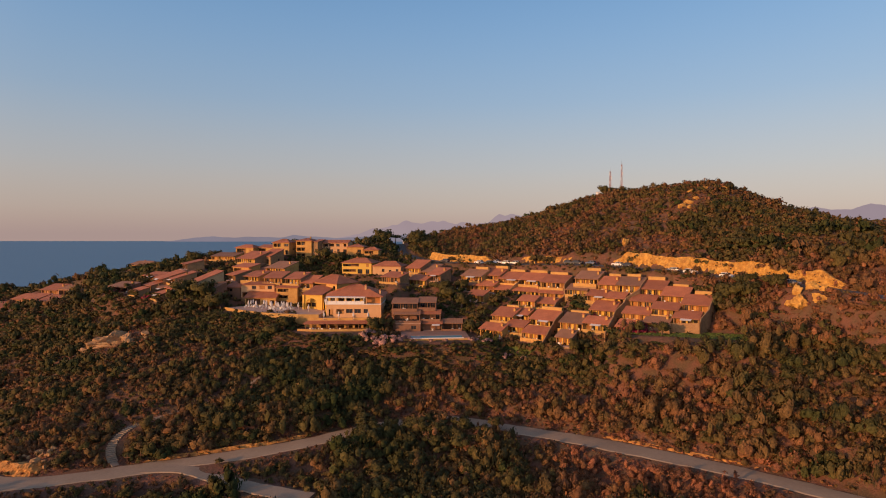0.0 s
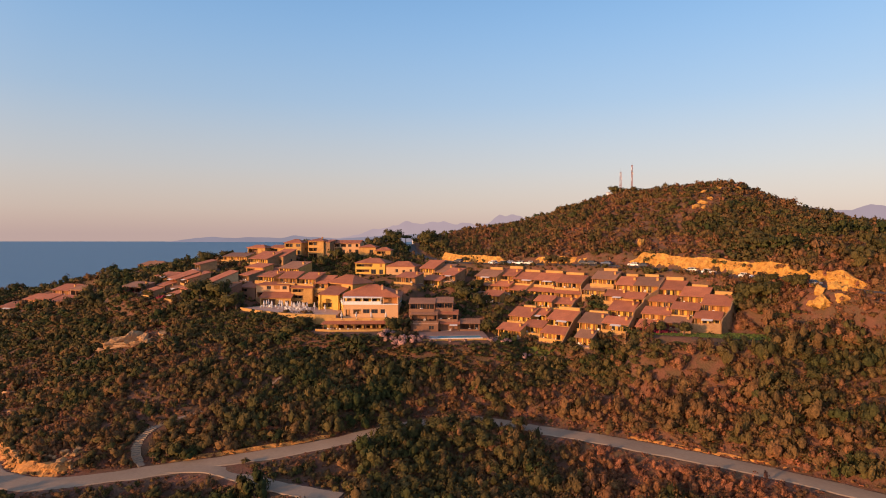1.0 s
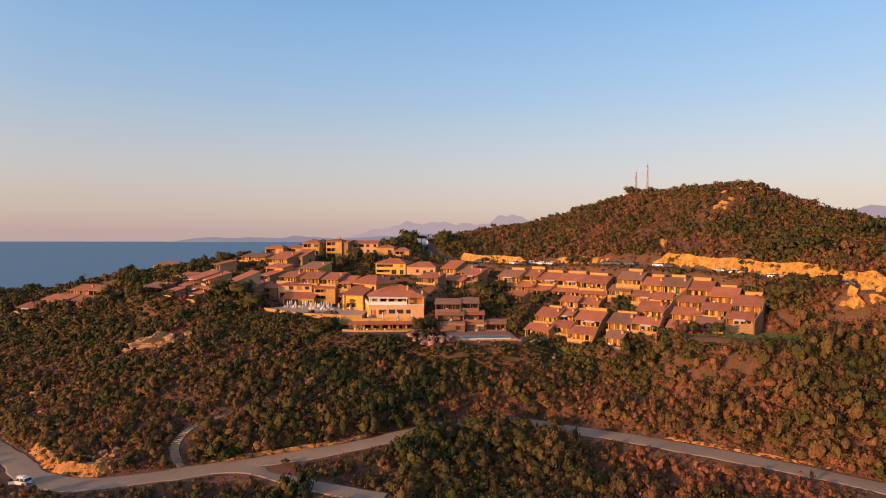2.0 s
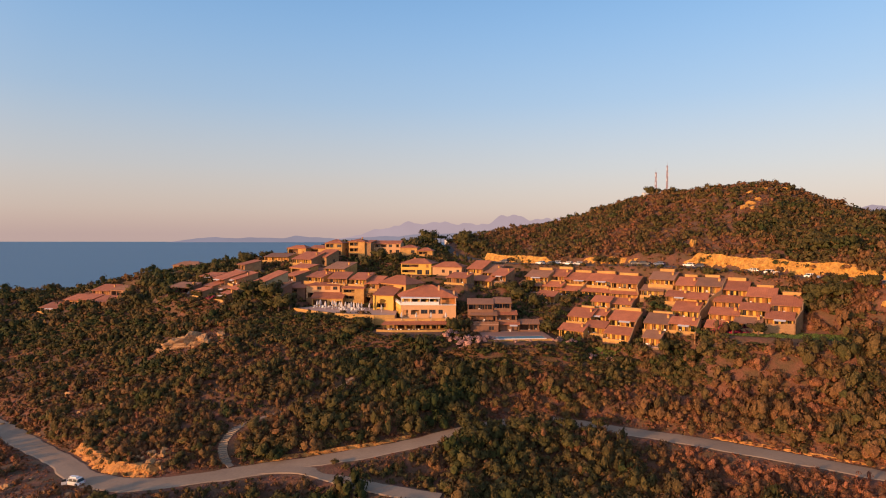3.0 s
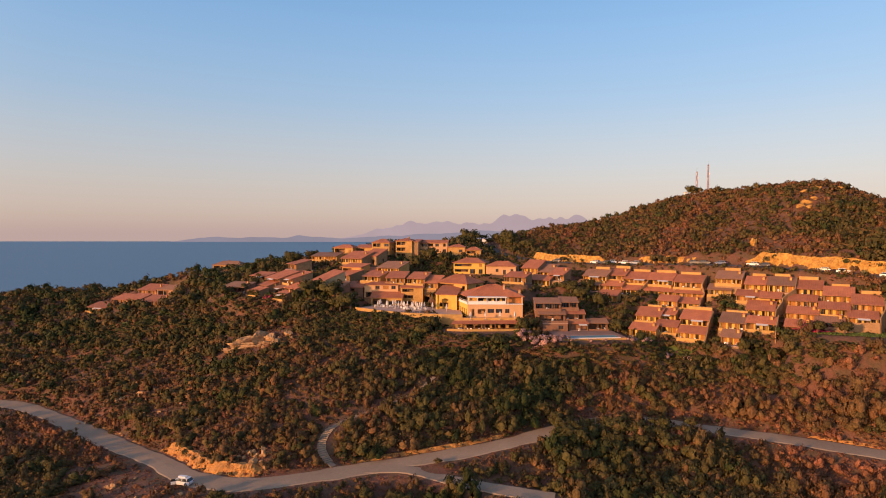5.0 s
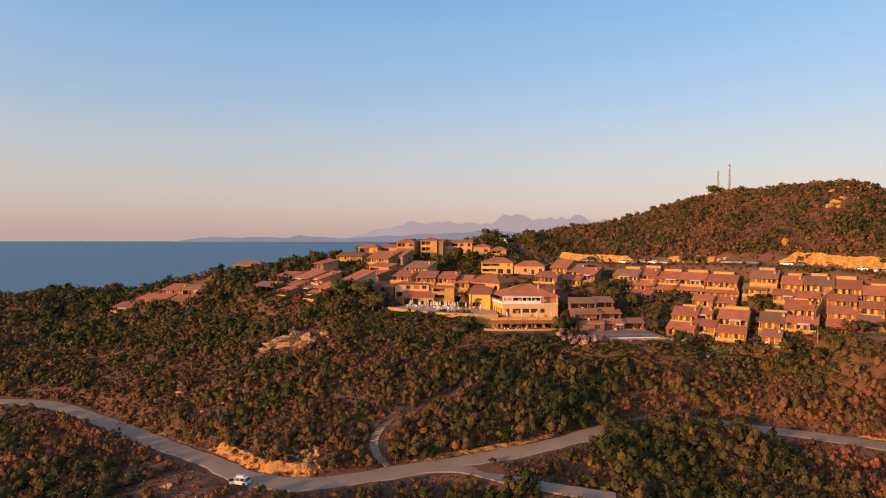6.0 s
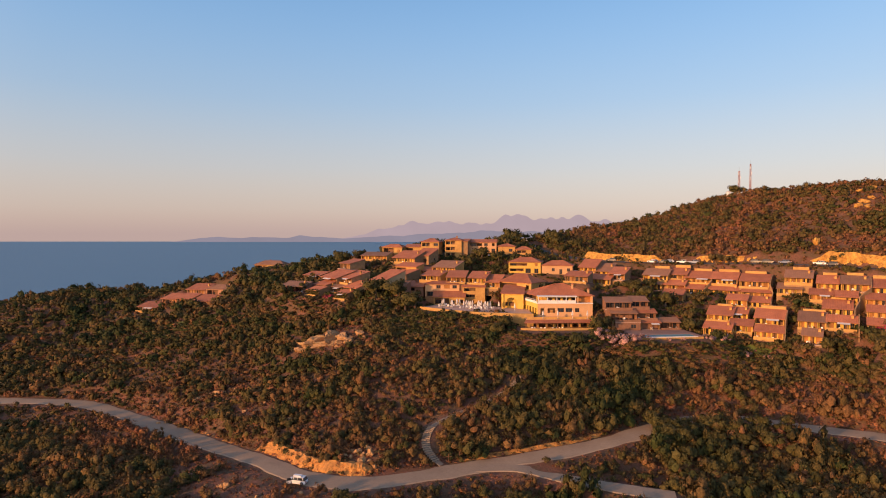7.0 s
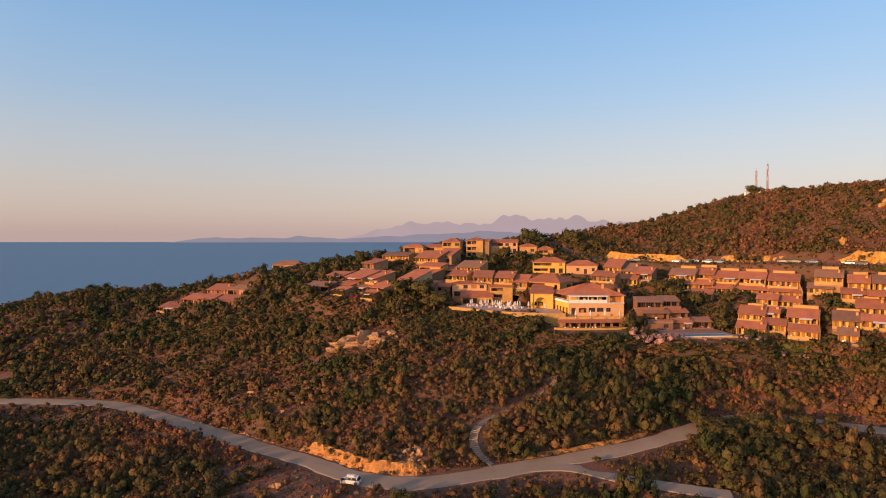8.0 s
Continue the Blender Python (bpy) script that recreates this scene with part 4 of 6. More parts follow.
def house(x, y, z, w, d, h, turn, roof, rise, wall, seed):
    rng = random.Random(seed)
    storeys = max(1, round(h / 3.0))
    ob = thing("house", pose(x, y, z, 0, 0, turn), f"{LOOKS[wall]} village house with {ROOFS[roof]}, {'two storeys' if storeys > 1 else 'one storey'}", "house", "village houses")
    mat, t = WALLS[wall], 0.35
    fh = h / storeys
    holes, fits = [], []
    n = max(1, int(w / 3.1))
    for k in range(storeys):
        loggia = 0.0
        if w >= 5.2 and wall != "ivy" and rng.random() < 0.85:
            # a deep loggia behind a low parapet
            loggia = round(w * rng.uniform(0.42, 0.6), 2)
            a = (0.5, round(0.5 + loggia, 2), round(k * fh + (0.85 if k or rng.random() < 0.5 else 0.05), 2), round(k * fh + fh - 0.5, 2))
            holes.append(a)
            fits.append((a, "loggia"))
        for i in range(n):
            if w * i / n < loggia + 0.6:
                continue
            cx = w * (i + 0.5) / n + rng.uniform(-0.2, 0.2)
            kind = rng.choice(("glass", "glass", "glass", "shutter", "open"))
            ground_door = k == 0 and rng.random() < 0.55
            ww = min(w / n - 0.7, rng.choice((1.3, 1.8, 2.4)))
            zz, hh = (0.05, min(2.2, fh - 0.4)) if ground_door else (fh * 0.33, min(1.4, fh * 0.5))
            a = (round(cx - ww / 2, 2), round(cx + ww / 2, 2), round(k * fh + zz, 2), round(k * fh + zz + hh, 2))
            holes.append(a)
            fits.append((a, kind))
    s = Shape()
    wall_cells(s, w, -0.002, h, 0.0, t, holes)
    back = h + (rise if roof == "shed" else 0)
    for xa, xb in ((0.0, t), (w - t, w)):
        s.prism([(xa, t), (xb, t), (xb, d - t), (xa, d - t)], 0, [h, h, back - (t / d) * (rise if roof == "shed" else 0)] + [back - (t / d) * (rise if roof == "shed" else 0)] if roof == "shed" else h)
    s.box(0, w, d - t, d, 0, back)
    if roof == "gable":
        for xa, xb in ((0.0, t), (w - t, w)):
            n0 = len(s.v)
            s.v += [(xa, 0, h), (xa, d, h), (xa, d / 2, h + rise), (xb, 0, h), (xb, d, h), (xb, d / 2, h + rise)]
            s.f += [(n0, n0 + 2, n0 + 1), (n0 + 3, n0 + 4, n0 + 5), (n0, n0 + 3, n0 + 5, n0 + 2), (n0 + 1, n0 + 2, n0 + 5, n0 + 4), (n0, n0 + 1, n0 + 4, n0 + 3)]
    part("wall", s, mat, ob)
    part("plinth", Shape().box(-0.06, w + 0.06, -0.06, d + 0.06, -3.4, -0.002), WALLS["stone"], ob)
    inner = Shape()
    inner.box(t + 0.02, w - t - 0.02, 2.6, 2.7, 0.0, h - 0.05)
    # russet in place of the house colour, painting in the loggia's dark
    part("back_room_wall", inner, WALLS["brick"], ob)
    for k in range(1, storeys):
        part("floor_slab", Shape().box(t, w - t, t, 2.6, k * fh - 0.1, k * fh + 0.02), M_WOOD, ob)
    for a, kind in fits:
        if kind == "loggia":
            part("post", Shape().box((a[0] + a[1]) / 2 - 0.13, (a[0] + a[1]) / 2 + 0.13, 0.04, 0.3, a[2] + 0.001, a[3] - 0.001), M_WOOD if seed % 2 else mat, ob)
            part("lintel", Shape().box(a[0] - 0.15, a[1] + 0.15, -0.05, 0.05, a[3] - 0.14, a[3] + 0.08), M_WOOD, ob)
            low = a[2] if a[2] % fh < 0.5 else a[2] - 0.8
            window(ob, a[0] + 0.3, low, min(2.4, a[1] - a[0] - 0.4), min(2.1, a[3] - low - 0.05), 2.5, "glass")
        elif kind != "open":
            window(ob, a[0], a[2], a[1] - a[0], a[3] - a[2], 0.12, kind)
        if kind != "loggia" and a[3] - a[2] < 1.9:
            part("sill", Shape().box(a[0] - 0.1, a[1] + 0.1, -0.1, 0.1, a[2] - 0.08, a[2] - 0.001), WALLS["stone"], ob)
    for side in (0, 1):
        if wall in ("ochre", "pink", "stone", "brick") and d > 6:
            xa = -0.02 if side == 0 else w - 0.06
            f = part("window", shared(("side",), lambda: frame_mesh(1.0, 1.3, M_WOOD, "window_frame")), None, ob, "", pose(xa + (0 if side == 0 else 0.08), d * 0.55, h * 0.35, 0, 0, 90 if side else -90) if side else pose(xa, d * 0.55 + 1.0, h * 0.35, 0, 0, -90))
            part("pane", shared(("sidepane",), lambda: Shape().box(0.09, 0.91, 0.004, 0.03, 0.09, 1.21).mesh("pane", M_GLASS)), None, f)
    o, so, rm = 0.55, 0.4, (M_ROOF_DARK if rng.random() < 0.35 else M_ROOF)
    if roof == "shed":
        k = rise / d
        part("roof", tiled_slab([(-so, -o, h - k * o + 0.24), (w + so, -o, h - k * o + 0.24), (w + so, d + 0.3, back + k * 0.3 + 0.24), (-so, d + 0.3, back + k * 0.3 + 0.24)]), rm, ob)
    elif roof == "gable":
        k = 2 * rise / d
        for name, ya, yb in (("roof_slope", -o, d / 2), ("roof_slope", d + o, d / 2)):
            part(name, tiled_slab([(-so, ya, h - k * o + 0.22), (w + so, ya, h - k * o + 0.22), (w + so, yb, h + rise + 0.22), (-so, yb, h + rise + 0.22)] if ya < yb else
                                  [(w + so, ya, h - k * o + 0.22), (-so, ya, h - k * o + 0.22), (-so, yb, h + rise + 0.22), (w + so, yb, h + rise + 0.22)]), rm, ob)
    elif roof == "hip":
        r = min(w, d) / 2 * 0.95
        e = h + 0.05
        lo = [(-o, -o, e), (w + o, -o, e), (w + o, d + o, e), (-o, d + o, e)]
        if w >= d:
            r0, r1 = (r, d / 2, h + rise), (w - r, d / 2, h + rise)
            faces = [[lo[0], lo[1], r1, r0], [lo[2], lo[3], r0, r1], [lo[3], lo[0], r0, r0], [lo[1], lo[2], r1, r1]]
        else:
            r0, r1 = (w / 2, r, h + rise), (w / 2, d - r, h + rise)
            faces = [[lo[0], lo[1], r0, r0], [lo[2], lo[3], r1, r1], [lo[3], lo[0], r0, r1], [lo[1], lo[2], r1, r0]]
        for q in faces:
            part("roof_slope", tiled_slab(q, 0.16), rm, ob)
    else:
        part("roof", Shape().box(-0.1, w + 0.1, -0.1, d + 0.1, h, h + 0.16), M_PAVE, ob)
        rail = Shape().box(-0.1, w + 0.1, -0.1, 0.12, h + 0.16, h + 0.95).box(-0.1, 0.12, 0.12, d, h + 0.16, h + 0.95).box(w - 0.12, w + 0.1, 0.12, d, h + 0.16, h + 0.95)
        part("parapet", rail, mat, ob)
    if roof != "flat" and rng.random() < 0.4:
        chimney(ob, w * rng.uniform(0.3, 0.8), d * 0.72, (h + rise * 0.72) if roof == "shed" else h + rise * 0.6, wall)
    return ob


def lounge_chair(m, label="white plastic garden chair on a terrace", group="terrace chairs"):
    ob = thing("garden_chair", m, label, "chair", group)
    part("seat", shared("seat", lambda: Shape().box(-0.3, 0.3, -0.3, 0.3, 0.36, 0.44).mesh("seat", M_WHITE)), None, ob)
    part("backrest", shared("backrest", lambda: Shape().slab([(-0.3, 0.3, 0.95), (0.3, 0.3, 0.95), (0.3, 0.24, 0.94), (-0.3, 0.24, 0.94)], 0.5).mesh("backrest", M_WHITE)), None, ob)
    leg = shared("leg", lambda: Shape().box(-0.03, 0.03, -0.03, 0.03, 0, 0.36).mesh("leg", M_WHITE))
    for x in (-0.26, 0.26):
        for y in (-0.26, 0.26):
            part("leg", leg, None, ob, at=pose(x, y, 0))
    return ob


def row_house(x, y, z, w, d, seed, turn=UNIT_YAW, rise=None, wall="ochre", words="ochre terraced house", group="stepped row houses"):
    """A unit of the stepped rows: a tiled slope over a deep loggia, with a terrace before it and a stone wall behind."""
    rng = random.Random(seed)
    top = d > 5
    rise = rise or (2.3 if top else 1.55)
    ob = thing("row_house", pose(x, y, z, 0, 0, turn), f"{words} with {'broad' if top else 'narrow'} clay-tile roof over a loggia", "house", group)
    fl, k = -2.65, rise / d
    front = 2.0 if wall == "brick" else 1.15
    t = 0.3
    # walls
    side = Shape()
    for xa, xb in ((0.0, t), (w - t, w)):
        side.prism([(xa, 0.35), (xb, 0.35), (xb, d), (xa, d)], fl, [k * 0.35 - 0.2, k * 0.35 - 0.2, rise - 0.2, rise - 0.2])
    side.box(t, w - t, d - t, d, fl, rise - 0.2)
    part("side_wall", side, WALLS[wall if rng.random() < 0.6 else "stone"], ob)
    holes, fits, n = [], [], max(3, int(w / 1.7))
    inw = w - 2 * t
    for i in range(n):
        cx = inw * (i + 0.5) / n
        ww = min(inw / n - 0.3, rng.choice((0.9, 1.1, 1.4)))
        # mostly wide dark glass on brick rows: their glazing, and their loggias' shade
        kind = rng.choice(("shutter", "glass", "open", "shutter", "shutter") if wall != "brick" else ("glass", "glass", "open"))
        ww = inw / n - 0.25 if wall == "brick" else ww
        a = (round(cx - ww / 2, 2), round(cx + ww / 2, 2), fl + 0.03, fl + 2.15)
        holes.append(a)
        fits.append((a, kind))
    s = Shape()
    wall_cells(s, inw, fl, k * front - 0.2, 0.0, 0.25, holes)
    # lighter yellow on most ochre fronts, sunlight on them put into the colour
    part("front_wall", s, WALLS["yellow" if wall == "ochre" and rng.random() < 0.7 else wall], ob, at=pose(t, front, 0))
    # back of the loggia, its shade painted in with the darker russet
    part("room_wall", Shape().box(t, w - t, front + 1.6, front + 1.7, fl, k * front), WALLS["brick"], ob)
    for a, kind in fits:
        if kind != "open":
            window(ob, t + a[0], a[2], a[1] - a[0], 2.12, front + 0.08, kind)
    # terrace, its wall and posts
    part("terrace_floor", Shape().box(0.05, w - 0.05, -1.5, d - 0.05, fl - 0.2, fl), M_PAVE, ob)
    part("plinth", Shape().box(0.0, w, -1.52, d, fl - 3.0, fl - 0.2), WALLS["brick" if wall == "brick" else "stone"], ob)
    if rng.random() < 0.75:
        part("parapet", Shape().box(0.0, w, -1.55, -1.28, fl - 0.2, fl + rng.uniform(0.55, 0.95)), WALLS["brick"] if wall == "brick" else M_STONE if rng.random() < 0.6 else WALLS["ochre"], ob)
    post = shared(("post", top), lambda: Shape().box(-0.13, 0.13, -0.13, 0.13, fl, -0.15).mesh("post", M_WOOD))
    for i in range(1, 3 if w > 7 else 2):
        part("post", post, None, ob, at=pose(w * i / (3 if w > 7 else 2), 0.05, 0))
    part("beam", Shape().box(0.0, w, -0.05, 0.17, -0.32, -0.12), M_WOOD, ob)
    # roof
    # brick rows take dark tiles more often, for the shade on their roofs
    part("roof", tiled_slab([(-0.25, -0.5, 0.05 - k * 0.5), (w + 0.25, -0.5, 0.05 - k * 0.5), (w + 0.25, d + 0.1, 0.05 + rise + k * 0.1), (-0.25, d + 0.1, 0.05 + rise + k * 0.1)]), M_ROOF if rng.random() < (0.4 if wall == "brick" else 0.75) else M_ROOF_DARK, ob)
    part("gutter", Shape().tube((-0.25, -0.56, -0.12 - k * 0.5), (w + 0.25, -0.56, -0.12 - k * 0.5), 0.09, 0.09, 6), M_WOOD, ob)
    if top and group[0] == "s":
        a, b = rng.uniform(0.1, 0.35) * w, rng.uniform(0.8, 1.0) * w
        part("rear_parapet", Shape().box(a, b, d + 0.12, d + 1.6, rise - 2.6, rise + rng.uniform(0.7, 1.25)), M_STONE, ob)
    if rng.random() < 0.35:
        chimney(ob, w * 0.85, d * 0.6, rise * 0.6, "ochre")
    if rng.random() < 0.3:
        a = rng.uniform(0.3, 0.5) * w
        part("awning", Shape().slab([(a, -1.9, -0.55), (a + 0.42 * w, -1.9, -0.55), (a + 0.42 * w, -0.52, -0.2), (a, -0.52, -0.2)], 0.04), M_CLOTH, ob, "pale canvas awning")
    m = pose(x, y, z, 0, 0, turn)
    for i in range(rng.randint(1, 3)):
        lounge_chair(m @ pose(rng.uniform(0.8, w - 0.8), rng.uniform(-0.9, 1.0), fl, 0, 0, rng.uniform(0, 360)))
    if rng.random() < 0.4:
        tb = thing("garden_table", m @ pose(w * 0.5, -0.3, fl), "small white terrace table beside garden chairs", "table", "terrace tables")
        part("tabletop", shared("tt", lambda: Shape().tube((0, 0, 0.68), (0, 0, 0.74), 0.5, 0.5, 12).mesh("tabletop", M_WHITE)), None, tb)
        part("leg", shared("tl", lambda: Shape().tube((0, 0, 0), (0, 0, 0.68), 0.06, 0.05, 6).mesh("leg", M_WHITE)), None, tb)
    return ob


for i, row in enumerate(UNITS):
    row_house(*row, 300 + i)


def row_end_wall(units):
    """The tall stone wall that steps down the slope at a row's end."""
    c, sn = math.cos(radians(UNIT_YAW)), math.sin(radians(UNIT_YAW))
    path = []
    for k, (x, y, z, w, d) in enumerate(units):
        fx, fy = x + (w + 0.3) * c, y + (w + 0.3) * sn
        if k == 0:
            path.append((fx - d * sn, fy + d * c, z + 2.3))
        path.append((fx, fy, z + 0.15))
        path.append((fx + 1.6 * sn, fy - 1.6 * c, z - 1.0))
    path.append((path[-1][0] + 2.0 * sn, path[-1][1] - 2.0 * c, path[-1][2] - 1.2))
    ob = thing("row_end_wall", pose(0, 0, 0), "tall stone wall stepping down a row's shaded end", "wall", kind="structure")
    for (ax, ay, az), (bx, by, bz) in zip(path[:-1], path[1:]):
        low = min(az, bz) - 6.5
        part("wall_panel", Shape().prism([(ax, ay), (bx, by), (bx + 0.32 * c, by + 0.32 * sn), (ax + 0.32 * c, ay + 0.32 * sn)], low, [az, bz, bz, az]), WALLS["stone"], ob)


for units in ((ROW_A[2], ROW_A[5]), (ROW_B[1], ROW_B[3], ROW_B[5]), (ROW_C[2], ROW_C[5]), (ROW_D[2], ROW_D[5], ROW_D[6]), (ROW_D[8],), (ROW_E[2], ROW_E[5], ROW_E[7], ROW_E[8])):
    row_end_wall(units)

for i, (x, y, z, w, d, h, turn, roof, rise, wall) in enumerate(HOUSES):
    if roof == "shed" and h < 3.7:
        row_house(x, y, z + h, w, d, 500 + i, turn, rise, wall, f"{LOOKS[wall]} village house", "village loggia houses")
    else:
        house(x, y, z, w, d, h, turn, roof, rise, wall, 100 + i)


# ---- the hotel ----
def hotel():
    m = pose(-42.6, 206.6, 30.6, 0, 0, -1)
    ob = thing("hotel_building", m, "large rose-coloured hotel with hipped tile roof and white veranda", "hotel")
    w, d = 20.0, 15.0
    # middle storey with its openings
    holes = [(0.8, 2.4, 3.1, 5.6), (3.6, 6.4, 3.9, 5.6), (7.2, 9.6, 4.2, 5.7), (10.2, 12.6, 4.2, 5.7), (13.6, 15.2, 4.2, 5.7)]
    s = Shape()
    wall_cells(s, w, 2.6, 7.6, 0.0, 0.4, holes)
    s.box(0, 0.4, 0.4, 2.0, 2.6, 7.6).box(w - 0.4, w, 0.4, d, 2.6, 10.0).box(0, w - 0.4, d - 0.4, d, 2.6, 10.0)
    side = Shape()
    wall_cells(side, 13.4, 2.6, 7.6, 0.0, 0.4, [(0.8 + 2.5 * i, 2.4 + 2.5 * i, 2.7, 5.6) for i in range(5)])
    part("front_wall", s, WALLS["pink"], ob)
    part("arcade_wall", side, WALLS["yellow"], ob, at=pose(-3.55, 13.0, 0, 0, 0, -75))
    part("inner_wall", Shape().box(0.6, w - 0.5, 3.2, 3.4, 2.6, 7.4).box(3.2, 3.4, 3.4, d - 0.5, 2.6, 7.4), WALLS["pink"], ob)
    for a in holes[2:]:
        window(ob, a[0], a[2], a[1] - a[0], a[3] - a[2], 0.15, "glass")
    part("balcony_floor", Shape().prism([(-0.3, -0.3), (w + 0.1, -0.3), (w + 0.1, d - 0.2), (-4.0, d - 0.2), (-3.8, 12.8)], 7.35, 7.6), M_WHITE, ob)
    # upper storey, set back
    up = Shape()
    wall_cells(up, w - 0.4, 7.6, 10.0, 3.0, 3.3, [(0.8 + 3.0 * i, 2.8 + 3.0 * i, 7.65, 9.8) for i in range(6)])
    up.box(2.4, 2.7, 3.3, d - 0.4, 7.6, 10.0)
    part("upper_wall", up, WALLS["yellow"], ob)
    # brown sheet put in for the dark of the open loggia
    part("dark_screen", Shape().box(14.2, w - 0.5, 2.0, 2.1, 7.6, 9.8), M_SHUT, ob)
    # white veranda
    for i in range(5):
        part("veranda_post", shared("vpost", lambda: Shape().box(-0.13, 0.13, -0.13, 0.13, 7.6, 9.75).mesh("veranda_post", M_WHITE)), None, ob, at=pose(0.15 + 3.4 * i, -0.1, 0))
    part("veranda_beam", Shape().box(-0.15, 14.2, -0.3, 0.12, 9.75, 10.1), M_WHITE, ob)
    part("veranda_roof", Shape().slab([(-0.2, -0.5, 10.1), (14.2, -0.5, 10.1), (14.2, 2.9, 10.35), (-0.2, 2.9, 10.35)], 0.1), M_WHITE, ob)
    for i in range(4):
        part("veranda_rail", shared("vrail", lambda: Shape().box(0, 3.1, -0.05, 0.05, 8.55, 8.65).box(0, 3.1, -0.03, 0.03, 7.6, 8.5).mesh("veranda_rail", M_WHITE)), None, ob, at=pose(0.3 + 3.4 * i, -0.12, 0))
    for i in range(5):
        part("side_rail", shared("srail", lambda: Shape().box(-0.05, 0.05, 0, 2.6, 8.55, 8.65).box(-0.04, 0.04, 0, 2.6, 7.6, 8.2).mesh("side_rail", M_WHITE)), None, ob, at=pose(-0.2 - 0.72 * i, 0.2 + 2.7 * i, 0, 0, 0, 15))
    # roof
    lo, r0, r1 = [(-0.6, 1.6, 10.2), (w + 0.7, 0.2, 10.2), (w + 0.7, d + 2, 10.2), (-3.5, d + 2, 9.8)], (8.2, 8.5, 14.1), (11.0, 9.0, 14.1)
    for q in ([lo[0], lo[1], r1, r0], [lo[2], lo[3], r0, r1], [lo[3], lo[0], r0, r0], [lo[1], lo[2], r1, r1]):
        part("roof_slope", tiled_slab(q, 0.25), M_ROOF, ob)
    chimney(ob, 13.6, 5.2, 13.0, "pink")
    chimney(ob, 19.2, 3.6, 11.3, "pink")
    for i in range(2):
        part("corner_post", Shape().box(w - 0.4 - 5.2 * i, w - 5.2 * i, -0.05, 0.35, 7.6, 10.1), WALLS["pink"], ob)
    part("plinth", Shape().box(-0.1, w + 0.1, -0.1, d, -3, 2.6), WALLS["stone"], ob)
    # terrace storey before it
    part("terrace_slab", Shape().prism([(-5, -7.5), (w + 0.6, -6.2), (w + 0.6, -0.1), (-5, -0.1)], 2.2, 2.6), M_PAVE, ob)
    part("terrace_parapet", Shape().prism([(-5, -7.5), (w + 0.6, -6.2), (w + 0.6, -5.9), (-5, -7.2)], 2.6, 3.5), WALLS["ochre"], ob)
    part("pavilion_roof", tiled_slab([(-6.2, -9.6, 1.75), (w + 1.0, -8.0, 1.75), (w + 0.9, -6.25, 2.55), (-5.3, -7.55, 2.55)], 0.18), M_ROOF, ob)
    pv = Shape()
    wall_cells(pv, 25.0, -0.4, 2.2, 0.0, 0.35, [(1.0 + 3.0 * i, 3.2 + 3.0 * i, -0.3, 1.8) for i in range(8)])
    part("pavilion_wall", pv, WALLS["ochre"], ob, at=pose(-4.6, -6.6, 0, 0, 0, 3))
    for i in range(8):
        part("pavilion_post", shared("ppost", lambda: Shape().box(-0.16, 0.16, -0.16, 0.16, -0.6, 1.6).mesh("pavilion_post", M_WOOD)), None, ob, at=pose(-5.4 + 3.7 * i, -8.9 + 0.2 * i, 0))
    part("pavilion_floor", Shape().prism([(-7.5, -11.5), (-2, -12.6), (10, -12.0), (w + 1.2, -10.6), (w + 1.2, -0.2), (-6.5, -0.2)], -3.5, -0.5), M_PAVE, ob)
    edge = [(-7.6, -11.6), (-2, -12.75), (10, -12.15), (w + 1.3, -10.75)]
    wl = Shape()
    for (ax, ay), (bx, by) in zip(edge[:-1], edge[1:]):
        wl.prism([(ax, ay), (bx, by), (bx, by + 0.35), (ax, ay + 0.35)], -4, 0.35)
    part("garden_wall", wl, M_STONE, ob)
    for i in range(9):
        lounge_chair(m @ pose(-3.5 + (i % 5) * 1.1 + (7 if i > 4 else 0), -10.6 + 0.3 * (i % 2), -0.5, 0, 0, 40 * i), "white chair on the hotel's lower terrace", "pavilion chairs")


hotel()


